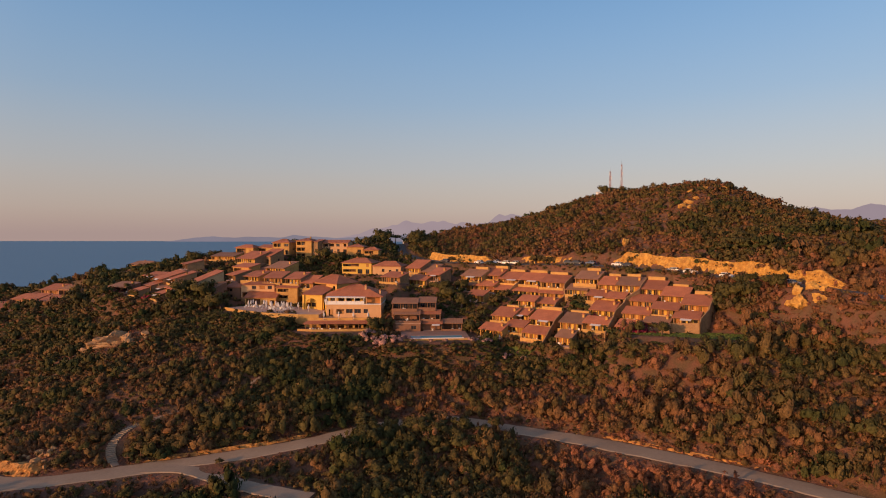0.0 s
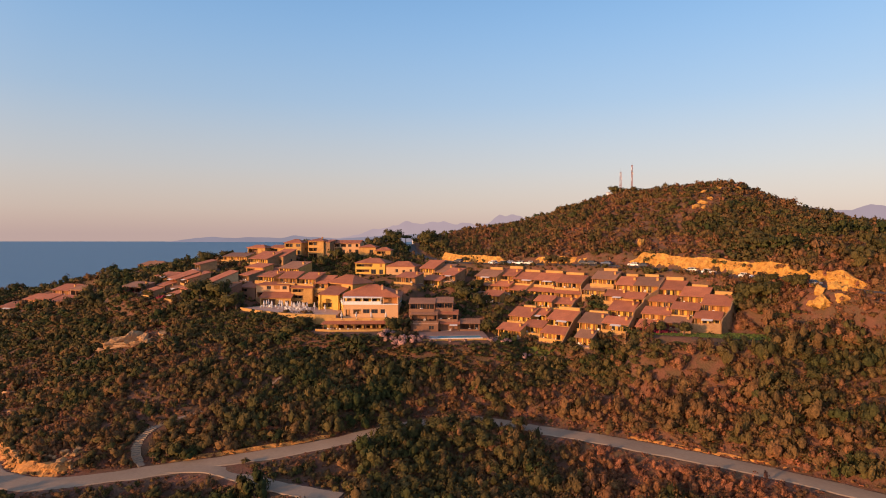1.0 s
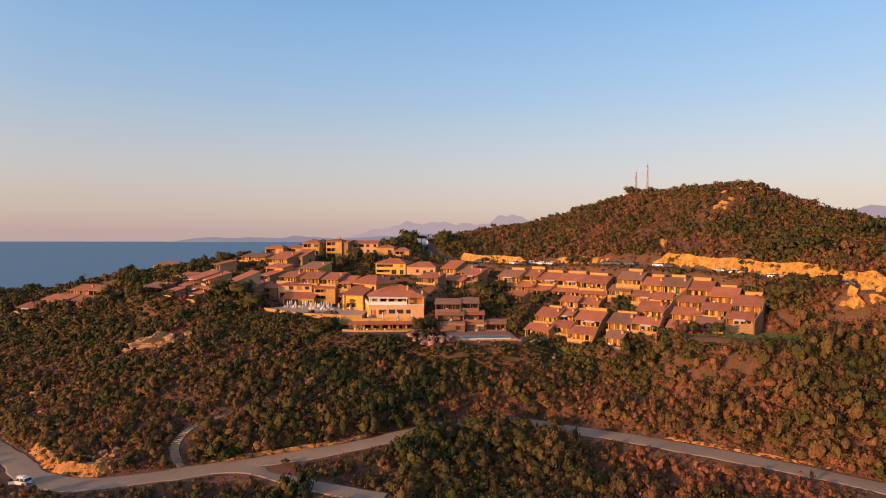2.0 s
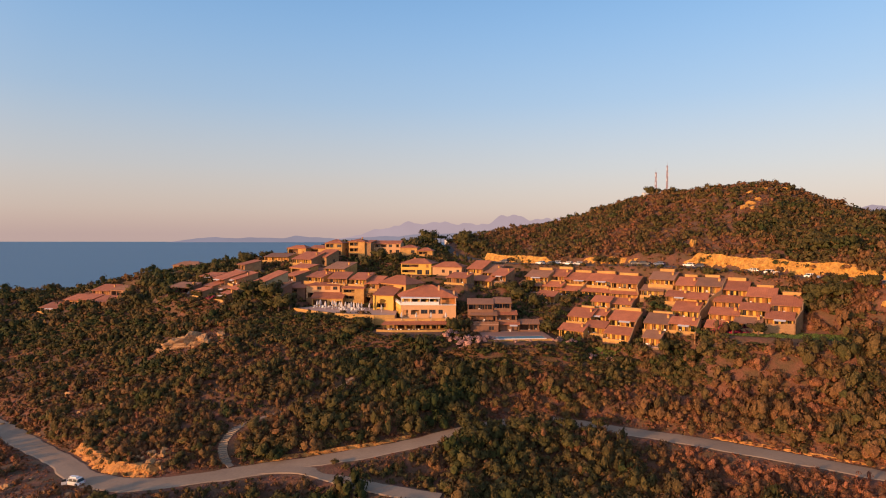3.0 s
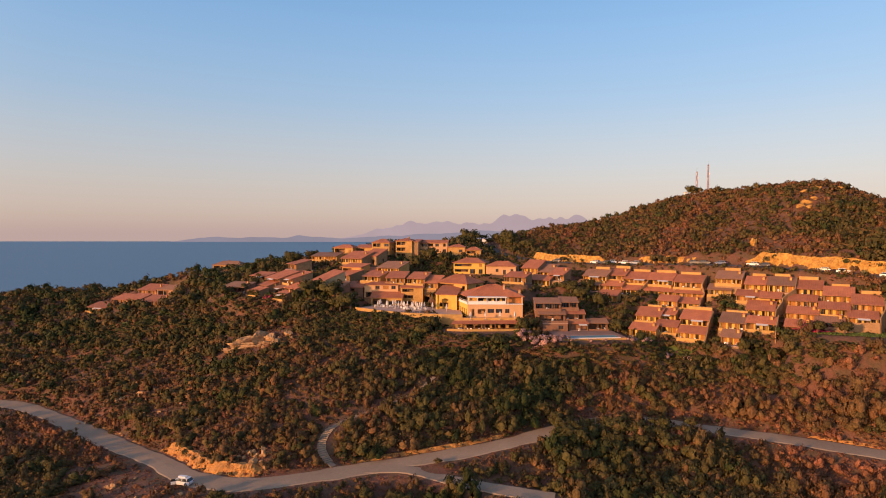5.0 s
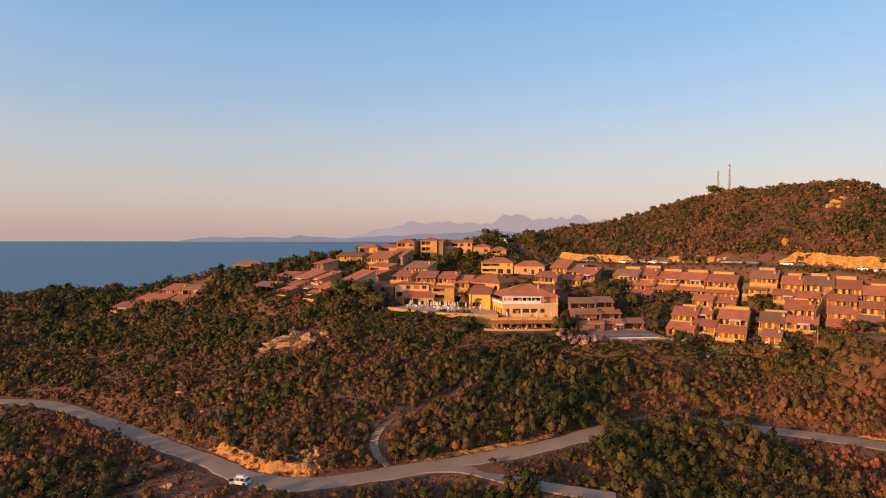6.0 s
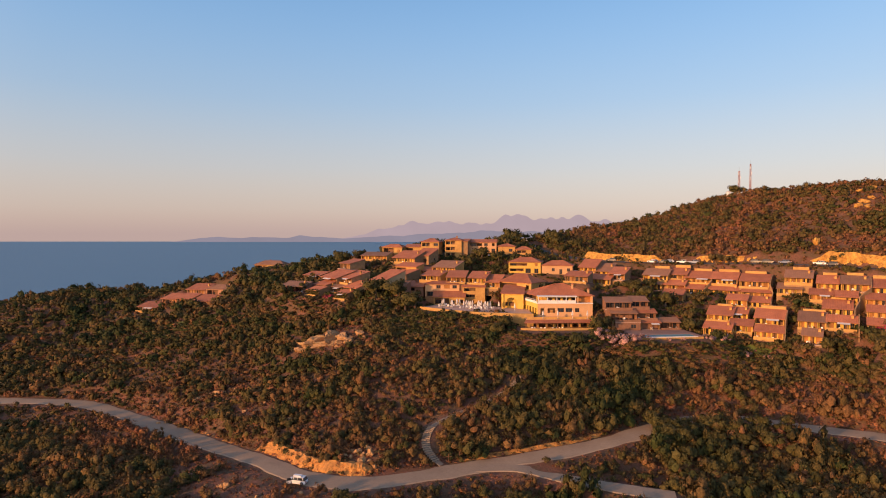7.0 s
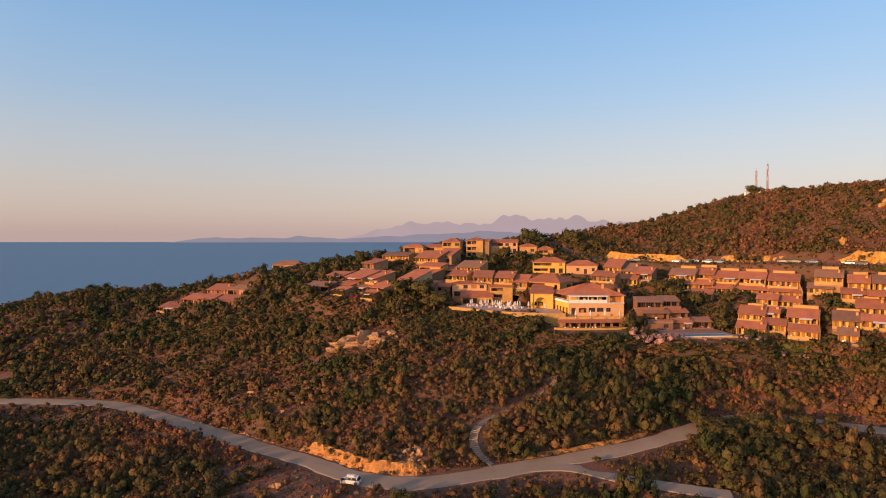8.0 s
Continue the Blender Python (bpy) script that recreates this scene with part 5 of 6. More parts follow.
def arch_front():
    """A broad arch before the yellow hotel wing."""
    ob = thing("arched_porch", pose(-54.2, 219.4, 34.2, 0, 0, -16), "yellow rendered porch with a broad round arch", "porch")
    s = Shape()
    n, r, cx, h, w = 14, 2.4, 3.6, 6.3, 8.2
    pts = [(cx - r * math.cos(math.pi * i / n), 2.2 + r * math.sin(math.pi * i / n)) for i in range(n + 1)]
    loop = [(cx - r, 0)] + pts + [(cx + r, 0)]
    for (xa, za), (xb, zb) in zip(loop[:-1], loop[1:]):
        if abs(xa - xb) > 1e-6:
            k = len(s.v)
            s.v += [(xa, 0, za), (xb, 0, zb), (xb, 0, h), (xa, 0, h), (xa, 0.5, za), (xb, 0.5, zb), (xb, 0.5, h), (xa, 0.5, h)]
            s.f += [(k, k + 1, k + 2, k + 3), (k + 5, k + 4, k + 7, k + 6), (k + 4, k + 5, k + 1, k), (k + 3, k + 2, k + 6, k + 7)]
    s.box(0, cx - r, 0, 0.5, 0, h).box(cx + r, w, 0, 0.5, 0, h)
    part("arch_wall", s, WALLS["yellow"], ob)
    part("roof", tiled_slab([(-0.4, -0.6, h - 0.1), (w + 0.4, -0.6, h - 0.1), (w + 0.4, 3.0, h + 0.9), (-0.4, 3.0, h + 0.9)]), M_ROOF, ob)
    part("pillar", Shape().box(-0.1, 0.6, -0.5, -0.001, -0.5, h - 0.3), WALLS["yellow"], ob)
    part("pillar", Shape().box(w - 0.6, w + 0.1, -0.5, -0.001, -0.5, h - 0.3), WALLS["yellow"], ob)


arch_front()

TERRACE = [(-86, 223.5), (-76, 215), (-64, 207.2), (-52, 203.7), (-44.7, 203.3), (-44.7, 217.8), (-52, 221), (-60, 229.8), (-80, 231)]
TERRACE_Z = 34.5
ter = thing("terrace", pose(0, 0, 0), "rose-paved hotel terrace held by an ochre stone wall", "terrace", kind="structure")
part("paving", Shape().prism(TERRACE, 30.0, TERRACE_Z), M_PAVE, ter)
wl = Shape()
for (ax, ay), (bx, by) in zip(TERRACE[0:4], TERRACE[1:5]):
    nx, ny = (by - ay), -(bx - ax)
    ln = math.hypot(nx, ny)
    wl.prism([(ax + 0.4 * nx / ln, ay + 0.4 * ny / ln), (bx + 0.4 * nx / ln, by + 0.4 * ny / ln), (bx, by), (ax, ay)], 29.5, TERRACE_Z + 0.3)
part("terrace_wall", wl, M_STONE, ter)
low = Shape().prism([(-80, 214.5), (-72, 210), (-71.6, 210.5), (-79.6, 215)], 29.5, 32.6).prism([(-72, 210), (-66.5, 206), (-66.1, 206.5), (-71.6, 210.5)], 29.5, 32.2)
part("lower_wall", low, M_STONE, ter)


def parasol():
    ob = thing("parasol", pose(0, 0, -50), "closed white canvas parasol standing on a terrace", "parasol", "terrace parasols")
    part("pole", Shape().tube((0, 0, 0), (0, 0, 2.9), 0.05, 0.04, 6), M_WHITE, ob)
    s = Shape()
    n, prof = 10, ((0.10, 1.1), (0.34, 1.25), (0.30, 1.9), (0.17, 2.55), (0.05, 2.95))
    for r, z in prof:
        s.v += [(r * (1.15 if i % 2 else 0.8) * math.cos(0.6283 * i), r * (1.15 if i % 2 else 0.8) * math.sin(0.6283 * i), z) for i in range(n)]
    s.f = [(j * n + i, j * n + (i + 1) % n, (j + 1) * n + (i + 1) % n, (j + 1) * n + i) for j in range(len(prof) - 1) for i in range(n)] + [tuple(range((len(prof) - 1) * n, len(prof) * n))]
    part("canopy", s, M_CLOTH, ob)
    part("base", Shape().tube((0, 0, 0), (0, 0, 0.12), 0.35, 0.3, 10), M_STEEL, ob)
    return ob


rng = random.Random(5)
model = parasol()
spots = []
for i in range(24):
    t, u = rng.uniform(0.05, 0.62 if i < 17 else 1.0), rng.uniform(0.25, 0.9)
    ax, ay = -80 + 32 * t, 222.5 - 15 * t
    x, y = ax + u * 2.0, ay + u * 8.5 * (1 - 0.35 * t)
    spots.append((x, y))
model.matrix_basis = pose(*spots[0], TERRACE_Z)
for x, y in spots[1:]:
    copy_thing(model, pose(x, y, TERRACE_Z, 0, 0, rng.uniform(0, 360)))
for i in range(4):
    copy_thing(model, pose(-42 + 5.2 * i, 199.2, 33.5, 0, 0, 30 * i))
for i in range(46):
    x, y = spots[i % 17]
    lounge_chair(pose(x + rng.uniform(-1.8, 1.8), y + rng.uniform(-1.6, 1.6), TERRACE_Z, 0, 0, rng.uniform(0, 360)), "white chair among parasols on the hotel terrace", "terrace dining chairs")

# pool
deck = thing("pool", pose(-10.6, 184.8, 29.6, 0, 0, 5), "light-blue swimming pool with a rose-paved deck", "swimming pool")
part("deck", Shape().box(-3.0, 19.5, 4.6, 13.0, -2.5, 0.0).box(17.3, 19.5, 0.0, 4.6, -2.5, 0.0).box(-3.0, 0.0, 0.0, 4.6, -2.5, 0.0), M_DECK, deck)
part("coping", Shape().box(-0.25, 17.5, -0.3, 0.0, -0.22, 0.05), M_WHITE, deck, "pale stone coping")
part("outer_wall", Shape().box(-3.0, 19.5, -0.26, -0.001, -3.0, -0.22), M_STONE, deck)
part("basin", Shape().box(0.0, 17.3, 0.0, 4.6, -2.5, -1.4), plain("pool_tiles", (0.25, 0.55, 0.62), 0.4), deck)
part("pool_water", Shape().box(0.0, 17.3, 0.0, 4.6, -1.39, -0.08), plain("pool_water", (0.16, 0.42, 0.50), 0.1), deck, "still turquoise water")

lawn_plan = [(53, 161.5), (68, 156.0), (83, 150.6), (86.5, 160.5), (72, 166.0), (56.8, 172)]
lone("retaining_wall", Shape().prism([(52.6, 161.0), (68, 155.4), (83.2, 149.9), (83.4, 150.4), (68.2, 155.9), (52.8, 161.5)], 31.5, 34.95), M_STONE, "low ochre stone wall holding the lawn", "wall", "structure")


def draped(name, plan, mat, label, category, lift=0.12, cell=0.8):
    xs, ys = np.arange(min(p[0] for p in plan), max(p[0] for p in plan), cell), np.arange(min(p[1] for p in plan), max(p[1] for p in plan), cell)
    ax, ay = np.meshgrid(xs, ys)
    inside = np.zeros(ax.shape, bool)
    for (x0, y0), (x1, y1) in zip(plan, plan[1:] + plan[:1]):
        hit = (y0 > ay) != (y1 > ay)
        with np.errstate(divide="ignore", invalid="ignore"):
            inside ^= hit & (ax < (x1 - x0) * (ay - y0) / (y1 - y0 + 1e-9) + x0)
    az = ground(ax.ravel(), ay.ravel()).reshape(ax.shape) + lift
    idx = np.arange(ax.size).reshape(ax.shape)
    ok = inside[:-1, :-1] & inside[1:, 1:] & inside[:-1, 1:] & inside[1:, :-1]
    f = np.column_stack([idx[:-1, :-1][ok], idx[:-1, 1:][ok], idx[1:, 1:][ok], idx[1:, :-1][ok]])
    me = fast_mesh(name, np.column_stack([ax.ravel(), ay.ravel(), az.ravel()]), f)
    me.materials.append(mat)
    return lone(name, me, None, label, category, "structure")


draped("lawn", lawn_plan, M_LAWN, "mown green lawn below the row houses", "lawn")


def grassed(name, plan, seed):
    """Short upright grass over a lawn."""
    x, y, rng = spread(min(p[0] for p in plan), max(p[0] for p in plan), min(p[1] for p in plan), max(p[1] for p in plan), 0.6, seed)
    inside = np.zeros(x.shape, bool)
    for (x0, y0), (x1, y1) in zip(plan, plan[1:] + plan[:1]):
        inside ^= ((y0 > y) != (y1 > y)) & (x < (x1 - x0) * (y - y0) / (y1 - y0 + 1e-9) + x0)
    x, y = x[inside], y[inside]
    scatter(name, TUFTS, np.column_stack([x, y, ground(x, y) + 0.08]), rng.uniform(0.35, 0.55, len(x)), np.zeros(len(x)), "short green grass of the lawn", "grass", seed, np.full(len(x), 0.5), M_GRASS)


grassed("lawn_grass", lawn_plan, 21)
draped("lawn_small", [(14, 190), (24, 186), (34, 181.5), (36, 178.5), (26, 181), (12, 186)], M_LAWN, "narrow strip of lawn before the row houses", "lawn")
draped("lawn_west", [(-206, 255), (-196, 252), (-188, 252), (-192, 256), (-203, 259)], M_LAWN, "small lawn below the western houses", "lawn")
draped("parking", [(8, 262), (30, 251), (36, 246), (30, 241), (12, 250), (2, 256)], M_TAR, "asphalt parking area by the upper road", "parking", lift=0.15)


# ---- cars ----
def car(m, paint, label, van=False):
    ob = thing("car", m, label, "car", "parked cars")
    hw, hl, top = 0.9, 2.2, (1.54 if van else 1.45)
    s = Shape()
    secs = [(-hl, 0.55, 0.80), (-hl * 0.92, 0.28, 0.92), (-hl * 0.4, 0.22, 0.98), (hl * 0.5, 0.22, 0.98), (hl * 0.95, 0.28, 0.95), (hl, 0.5, 0.8)]
    for x, z0, z1 in secs:
        k = 0.94 if abs(x) > hl * 0.9 else 1.0
        s.v += [(x, -hw * k, z0), (x, hw * k, z0), (x, hw * k * 0.97, z1), (x, -hw * k * 0.97, z1)]
    n = len(secs)
    s.f = [(4 * i + j, 4 * (i + 1) + j, 4 * (i + 1) + (j + 1) % 4, 4 * i + (j + 1) % 4) for i in range(n - 1) for j in range(4)] + [(0, 1, 2, 3), (4 * n - 1, 4 * n - 2, 4 * n - 3, 4 * n - 4)]
    part("body", s, paint, ob)
    a0, a1, b0, b1 = -hl * (0.50 if not van else 0.62), hl * 0.93, -hl * (0.22 if not van else 0.40), hl * 0.74
    c = Shape()
    c.v = [(a0, -hw * 0.92, 0.95), (a1, -hw * 0.92, 0.95), (a1, hw * 0.92, 0.95), (a0, hw * 0.92, 0.95), (b0, -hw * 0.76, top), (b1, -hw * 0.76, top), (b1, hw * 0.76, top), (b0, hw * 0.76, top)]
    cabin = c.v
    for name, q in (("side_window", (0, 1, 5, 4)), ("rear_window", (1, 2, 6, 5)), ("side_window", (2, 3, 7, 6)), ("windscreen", (3, 0, 4, 7))):
        pane = Shape()
        mid = sum((Vector(v) for v in cabin), Vector()) / 8
        pane.v = [cabin[i] for i in q] + [tuple(Vector(cabin[i]).lerp(mid, 0.06)) for i in q]
        pane.f = [(0, 1, 2, 3), (7, 6, 5, 4), (0, 4, 5, 1), (1, 5, 6, 2), (2, 6, 7, 3), (3, 7, 4, 0)]
        part(name, pane, M_GLASS, ob, "dark glass")
    part("roof", Shape().prism([(b0 - 0.05, -hw * 0.78), (b1 + 0.05, -hw * 0.78), (b1 + 0.05, hw * 0.78), (b0 - 0.05, hw * 0.78)], top, top + 0.06), paint, ob)
    for x in (b0 + 0.2, 0.3, b1 - 0.1):
        part("pillar", Shape().prism([(x - 0.05, -hw * 0.88), (x + 0.05, -hw * 0.88), (x + 0.05, -hw * 0.72), (x - 0.05, -hw * 0.72)], 0.95, top).prism([(x - 0.05, hw * 0.72), (x + 0.05, hw * 0.72), (x + 0.05, hw * 0.88), (x - 0.05, hw * 0.88)], 0.95, top), paint, ob)
    tyre = shared("tyre", lambda: Shape().tube((0, -0.11, 0), (0, 0.11, 0), 0.34, 0.34, 14).mesh("tyre", M_TYRE))
    rim = shared("rim", lambda: Shape().tube((0, -0.12, 0), (0, 0.12, 0), 0.2, 0.2, 10).mesh("rim", M_STEEL))
    for x in (-hl * 0.62, hl * 0.6):
        for y in (-hw + 0.06, hw - 0.06):
            w = part("wheel", tyre, None, ob, at=pose(x, y, 0.34))
            part("rim", rim, None, w)
    for y in (-hw * 0.68, hw * 0.68):
        part("headlight", shared("hl", lambda: Shape().box(-0.03, 0.06, -0.16, 0.16, -0.07, 0.07).mesh("headlight", M_WHITE)), None, ob, at=pose(-hl - 0.02, y, 0.72))
        part("tail_light", shared("tl2", lambda: Shape().box(-0.05, 0.03, -0.12, 0.12, -0.12, 0.12).mesh("tail_light", M_LAMP)), None, ob, at=pose(hl + 0.02, y, 0.76))
    return ob


PAINTS = {"white": plain("white_car_paint", (0.78, 0.78, 0.77), 0.3), "silver": plain("silver_car_paint", (0.42, 0.43, 0.45), 0.35, 0.5), "dark": plain("dark_car_paint", (0.04, 0.045, 0.06), 0.3), "blue": plain("blue_car_paint", (0.10, 0.14, 0.24), 0.3), "red": plain("red_car_paint", (0.28, 0.04, 0.03), 0.3)}


def on_hill_road(k, off):
    line = LINES["hill"]
    p, q = line[k], line[k + 1]
    a = math.atan2(q[1] - p[1], q[0] - p[0])
    return pose(p[0] - math.sin(a) * off, p[1] + math.cos(a) * off, p[2] + 0.11, 0, 0, math.degrees(a) + (180 if k % 2 else 0))


for x, y, off, paint in ((2, 262, -1.9, "dark"), (22, 250, 2.0, "white"), (50, 231, 2.2, "dark"), (53.5, 227, 2.2, "dark"), (57, 222.5, 2.2, "blue"), (64, 214, 2.2, "white"), (67, 210.5, 2.2, "dark"), (80, 195.5, -1.9, "silver"), (84, 191, -1.9, "white"),
                         (92, 183, -1.9, "white"), (96, 177.5, -1.9, "blue"), (99.5, 172.5, -1.9, "dark"), (104, 165, -1.9, "silver"), (-24, 322, -1.4, "silver")):
    car(on_hill_road(along(UPPER, x, y), off), PAINTS[paint], f"{paint} car parked on the asphalt below the rock cut" if y < 300 else "silver car on the road over the crest")
for i, (x, y, paint) in enumerate(((16, 251, "white"), (20, 249, "dark"), (27, 246, "white"), (31, 243.5, "silver"), (-14, 262, "white"), (-11, 260, "red"), (-8, 258.5, "silver"), (-52, 284, "white"))):
    car(pose(x, y, ground_at(x, y) + 0.16, 0, 0, -50 + 9 * i), PAINTS[paint], f"{paint} car parked between the houses and the hill")
vx, vy, vz = -110.0, 125.6, 7.86
van = car(pose(vx, vy, vz, 0, 0, -14), PAINTS["white"], "white estate car with roof box parked on the gravel road", True)
part("roof_box", Shape().prism([(-0.9, -0.4), (0.9, -0.4), (1.05, 0), (0.9, 0.4), (-0.9, 0.4), (-1.05, 0)], 1.63, 1.88), PAINTS["white"], van)
door = part("door", Shape().prism([(-1.15, -0.9), (-1.11, -0.94), (-1.95, -1.56), (-1.99, -1.52)], 0.3, 0.95), PAINTS["white"], van, "open white front door")
part("pane", Shape().prism([(-1.2, -0.92), (-1.16, -0.96), (-1.86, -1.49), (-1.9, -1.45)], 0.951, 1.5), M_GLASS, door)


# ---- masts on the hill ----
def lattice_mast(x, y, height, half, label):
    z = ground_at(x, y)
    ob = thing("radio_mast", pose(x, y, z - 0.3), label, "radio mast", "hilltop masts")
    for sx in (-1, 1):
        for sy in (-1, 1):
            part("leg", Shape().tube((sx * half, sy * half, 0), (sx * half * 0.6, sy * half * 0.6, height), 0.09, 0.07, 5), M_RUST, ob)
    s, n = Shape(), int(height / 1.2)
    for i in range(n):
        za, zb = height * i / n, height * (i + 1) / n
        ra, rb = half * (1 - 0.4 * i / n), half * (1 - 0.4 * (i + 1) / n)
        for (ax, ay), (bx, by) in zip(((-1, -1), (1, -1), (1, 1), (-1, 1)), ((1, -1), (1, 1), (-1, 1), (-1, -1))):
            s.tube((ax * ra, ay * ra, za), (bx * rb, by * rb, zb), 0.045, 0.045, 4)
    part("bracing", s, M_RUST, ob)
    part("whip", Shape().tube((0, 0, height - 0.5), (0, 0, height + 2.2), 0.06, 0.03, 5), M_STEEL, ob)
    for i in range(3):
        part("antenna", shared("ant", lambda: Shape().box(-0.14, 0.14, -0.1, 0.1, 0, 1.6).mesh("antenna", M_WHITE)), None, ob, at=pose(half * (0.9 if i % 2 else -0.9), -half, height * (0.5 + 0.17 * i)))
    return ob


lattice_mast(105.5, 336, 18.5, 0.42, "tall thin lattice radio mast on the hilltop")
lattice_mast(98.8, 336, 14.5, 0.5, "shorter lattice radio mast with panel antennas")
for x, y, h in ((125, 338, 6), (129, 340, 5)):
    z = ground_at(x, y)
    o = thing("aerial_pole", pose(x, y, z - 0.3), "slender grey aerial pole on the hilltop", "aerial", "hilltop aerials")
    part("pole", Shape().tube((0, 0, 0), (0, 0, h), 0.09, 0.05, 6), M_STEEL, o)
    part("crossbar", Shape().tube((-0.6, 0, h * 0.8), (0.6, 0, h * 0.8), 0.04, 0.04, 4), M_STEEL, o)


def hut(x, y, w, d, h, turn, mat, label):
    z = ground_at(x, y)
    o = thing("hut", pose(x, y, z, 0, 0, turn), label, "hut", "small outbuildings")
    s = Shape()
    wall_cells(s, w, -1.0, h, 0.0, 0.2, [(w * 0.4, w * 0.4 + 0.9, 0.0, 2.0)])
    s.box(0, 0.2, 0.2, d, -1, h).box(w - 0.2, w, 0.2, d, -1, h).box(0.2, w - 0.2, d - 0.2, d, -1, h)
    part("wall", s, mat, o)
    part("door", shared("hutdoor", lambda: Shape().box(0, 0.9, 0, 0.06, 0, 2.0).mesh("door", M_STEEL)), None, o, at=pose(w * 0.4, 0.08, 0))
    part("roof", Shape().box(-0.2, w + 0.2, -0.2, d + 0.2, h, h + 0.18), M_PAVE, o)


hut(103, 333, 3.2, 3, 2.6, 0, M_WHITE, "white transmitter hut under the masts")
hut(90, 331, 1.6, 1.6, 3.4, 10, M_WHITE, "small white pillar hut on the hill's shoulder")
hut(-26, 366, 8.5, 6, 4.8, -8, M_WHITE, "low white building beyond the crest")
hut(-17, 378, 9, 7, 4.0, -4, M_WHITE, "long white shed beyond the crest")
hut(-22, 262, 2.4, 2.2, 2.4, -20, M_WHITE, "small white kiosk beside the parking area")

# open parasol in the gardens
z = ground_at(17.4, 226.5)
o = thing("garden_parasol", pose(17.4, 226.5, z), "open white parasol among garden trees", "parasol")
part("pole", Shape().tube((0, 0, 0), (0, 0, 2.5), 0.05, 0.05, 6), M_WHITE, o)
s = Shape()
s.v = [(1.7 * math.cos(0.7854 * i), 1.7 * math.sin(0.7854 * i), 2.1) for i in range(8)] + [(0, 0, 2.75), (0, 0, 2.6)] + [(1.66 * math.cos(0.7854 * i), 1.66 * math.sin(0.7854 * i), 2.04) for i in range(8)]
s.f = [(i, (i + 1) % 8, 8) for i in range(8)] + [(10 + (i + 1) % 8, 10 + i, 9) for i in range(8)] + [(i, 10 + i, 10 + (i + 1) % 8, (i + 1) % 8) for i in range(8)]
part("canopy", s, M_CLOTH, o)


# ---- rocks ----
def boulder(x, y, rx, ry, rz, seed, label, sink=0.42, mat=None, fine=4, turn=None, tip=0.0):
    """An angular rock: a ball split along random planes, then weathered."""
    pick = random.Random(seed)
    bm = bmesh.new()
    bmesh.ops.create_icosphere(bm, subdivisions=fine, radius=1)
    cuts = [(Vector((pick.gauss(0, 1), pick.gauss(0, 1), pick.gauss(0, 0.7))).normalized(), pick.uniform(0.45, 0.85)) for _ in range(16)]
    for v in bm.verts:
        for n, d in cuts:
            over = v.co.dot(n) - d
            if over > 0:
                v.co -= n * over
        v.co *= 1 + 0.20 * noise.noise(v.co * 2.5 + Vector((seed, 0, 0))) + 0.12 * noise.noise(v.co * 6 + Vector((0, 0, seed)))
    me = bpy.data.meshes.new("rock")
    bm.to_mesh(me)
    bm.free()
    me.materials.append(mat or M_ROCK)
    o = tagged(new("rock", me), label, "rock", "rock outcrops")
    o.matrix_basis = pose(x, y, ground_at(x, y) + rz * (1 - 2 * sink) * 0.5, 0, tip, seed * 37 if turn is None else turn) @ Matrix.Diagonal((rx * 1.3, ry * 1.3, rz * 1.25, 1))
    return o


for i, (x, y, rx, ry, rz) in enumerate(((-122.5, 204, 4, 2.2, 2.2), (-117.5, 203.6, 4.2, 2.0, 2.5), (-113, 202, 3.5, 2, 1.7), (-127, 201.5, 4.5, 1.8, 1.1), (-120, 200.5, 5, 1.5, 1.0), (-114, 199.5, 4, 1.4, 0.9), (-110, 198, 3.2, 1.8, 1.2), (-107, 204, 3.0, 1.6, 1.5), (-152, 189, 2.6, 1.8, 1.6), (-158, 187, 2.0, 1.4, 1.0),
                                        (-97, 133, 1.5, 1.2, 1.2), (-95, 135.5, 1.3, 1.0, 1.1), (-98, 136.5, 1.2, 1.0, 1.0), (-94, 132, 1.0, 0.8, 0.8), (-96.2, 138.5, 1.1, 0.9, 0.9), (-120, 158, 2.2, 1.5, 1.0), (98, 155, 2.2, 1.8, 2.2), (101, 152, 1.8, 1.5, 1.5), (103, 158, 1.9, 1.4, 1.7), (95.5, 153, 1.3, 1.1, 1.2), (99, 158.5, 1.6, 1.3, 2.0), (96.5, 157.5, 1.2, 1.0, 1.4), (104, 154, 1.3, 1.1, 1.2))):
    boulder(x, y, rx, ry, rz, i + 1, "pale weathered granite outcrop among scrub" if x < 50 else "ochre sandstone boulder on the scrubby slope", mat=M_SAND if x > 50 else None)
for i, (x, y, rx, ry, rz) in enumerate(((73.5, 228, 1.6, 1.2, 3.2), (118, 258, 2.6, 1.4, 1.1), (126, 256, 2.2, 1.3, 1.0), (112, 257, 1.8, 1.2, 1.0), (134, 235, 2.4, 1.3, 1.0), (100, 327, 2.2, 1.3, 0.9), (112, 325, 2.4, 1.4, 1.1), (107, 247, 2.2, 1.4, 1.3), (103.6, 246, 1.8, 1.2, 1.0), (110.5, 248, 2.0, 1.3, 1.1), (106, 243.5, 1.6, 1.1, 0.8), (96, 329, 2.6, 1.2, 0.8), (-178, 332, 4, 2, 1.8), (-168, 330, 3, 2, 1.4), (90, 326, 1.8, 1.2, 0.9))):
    boulder(x, y, rx, ry, rz, i + 31, "ochre rock showing through the hill's scrub", mat=M_SAND)

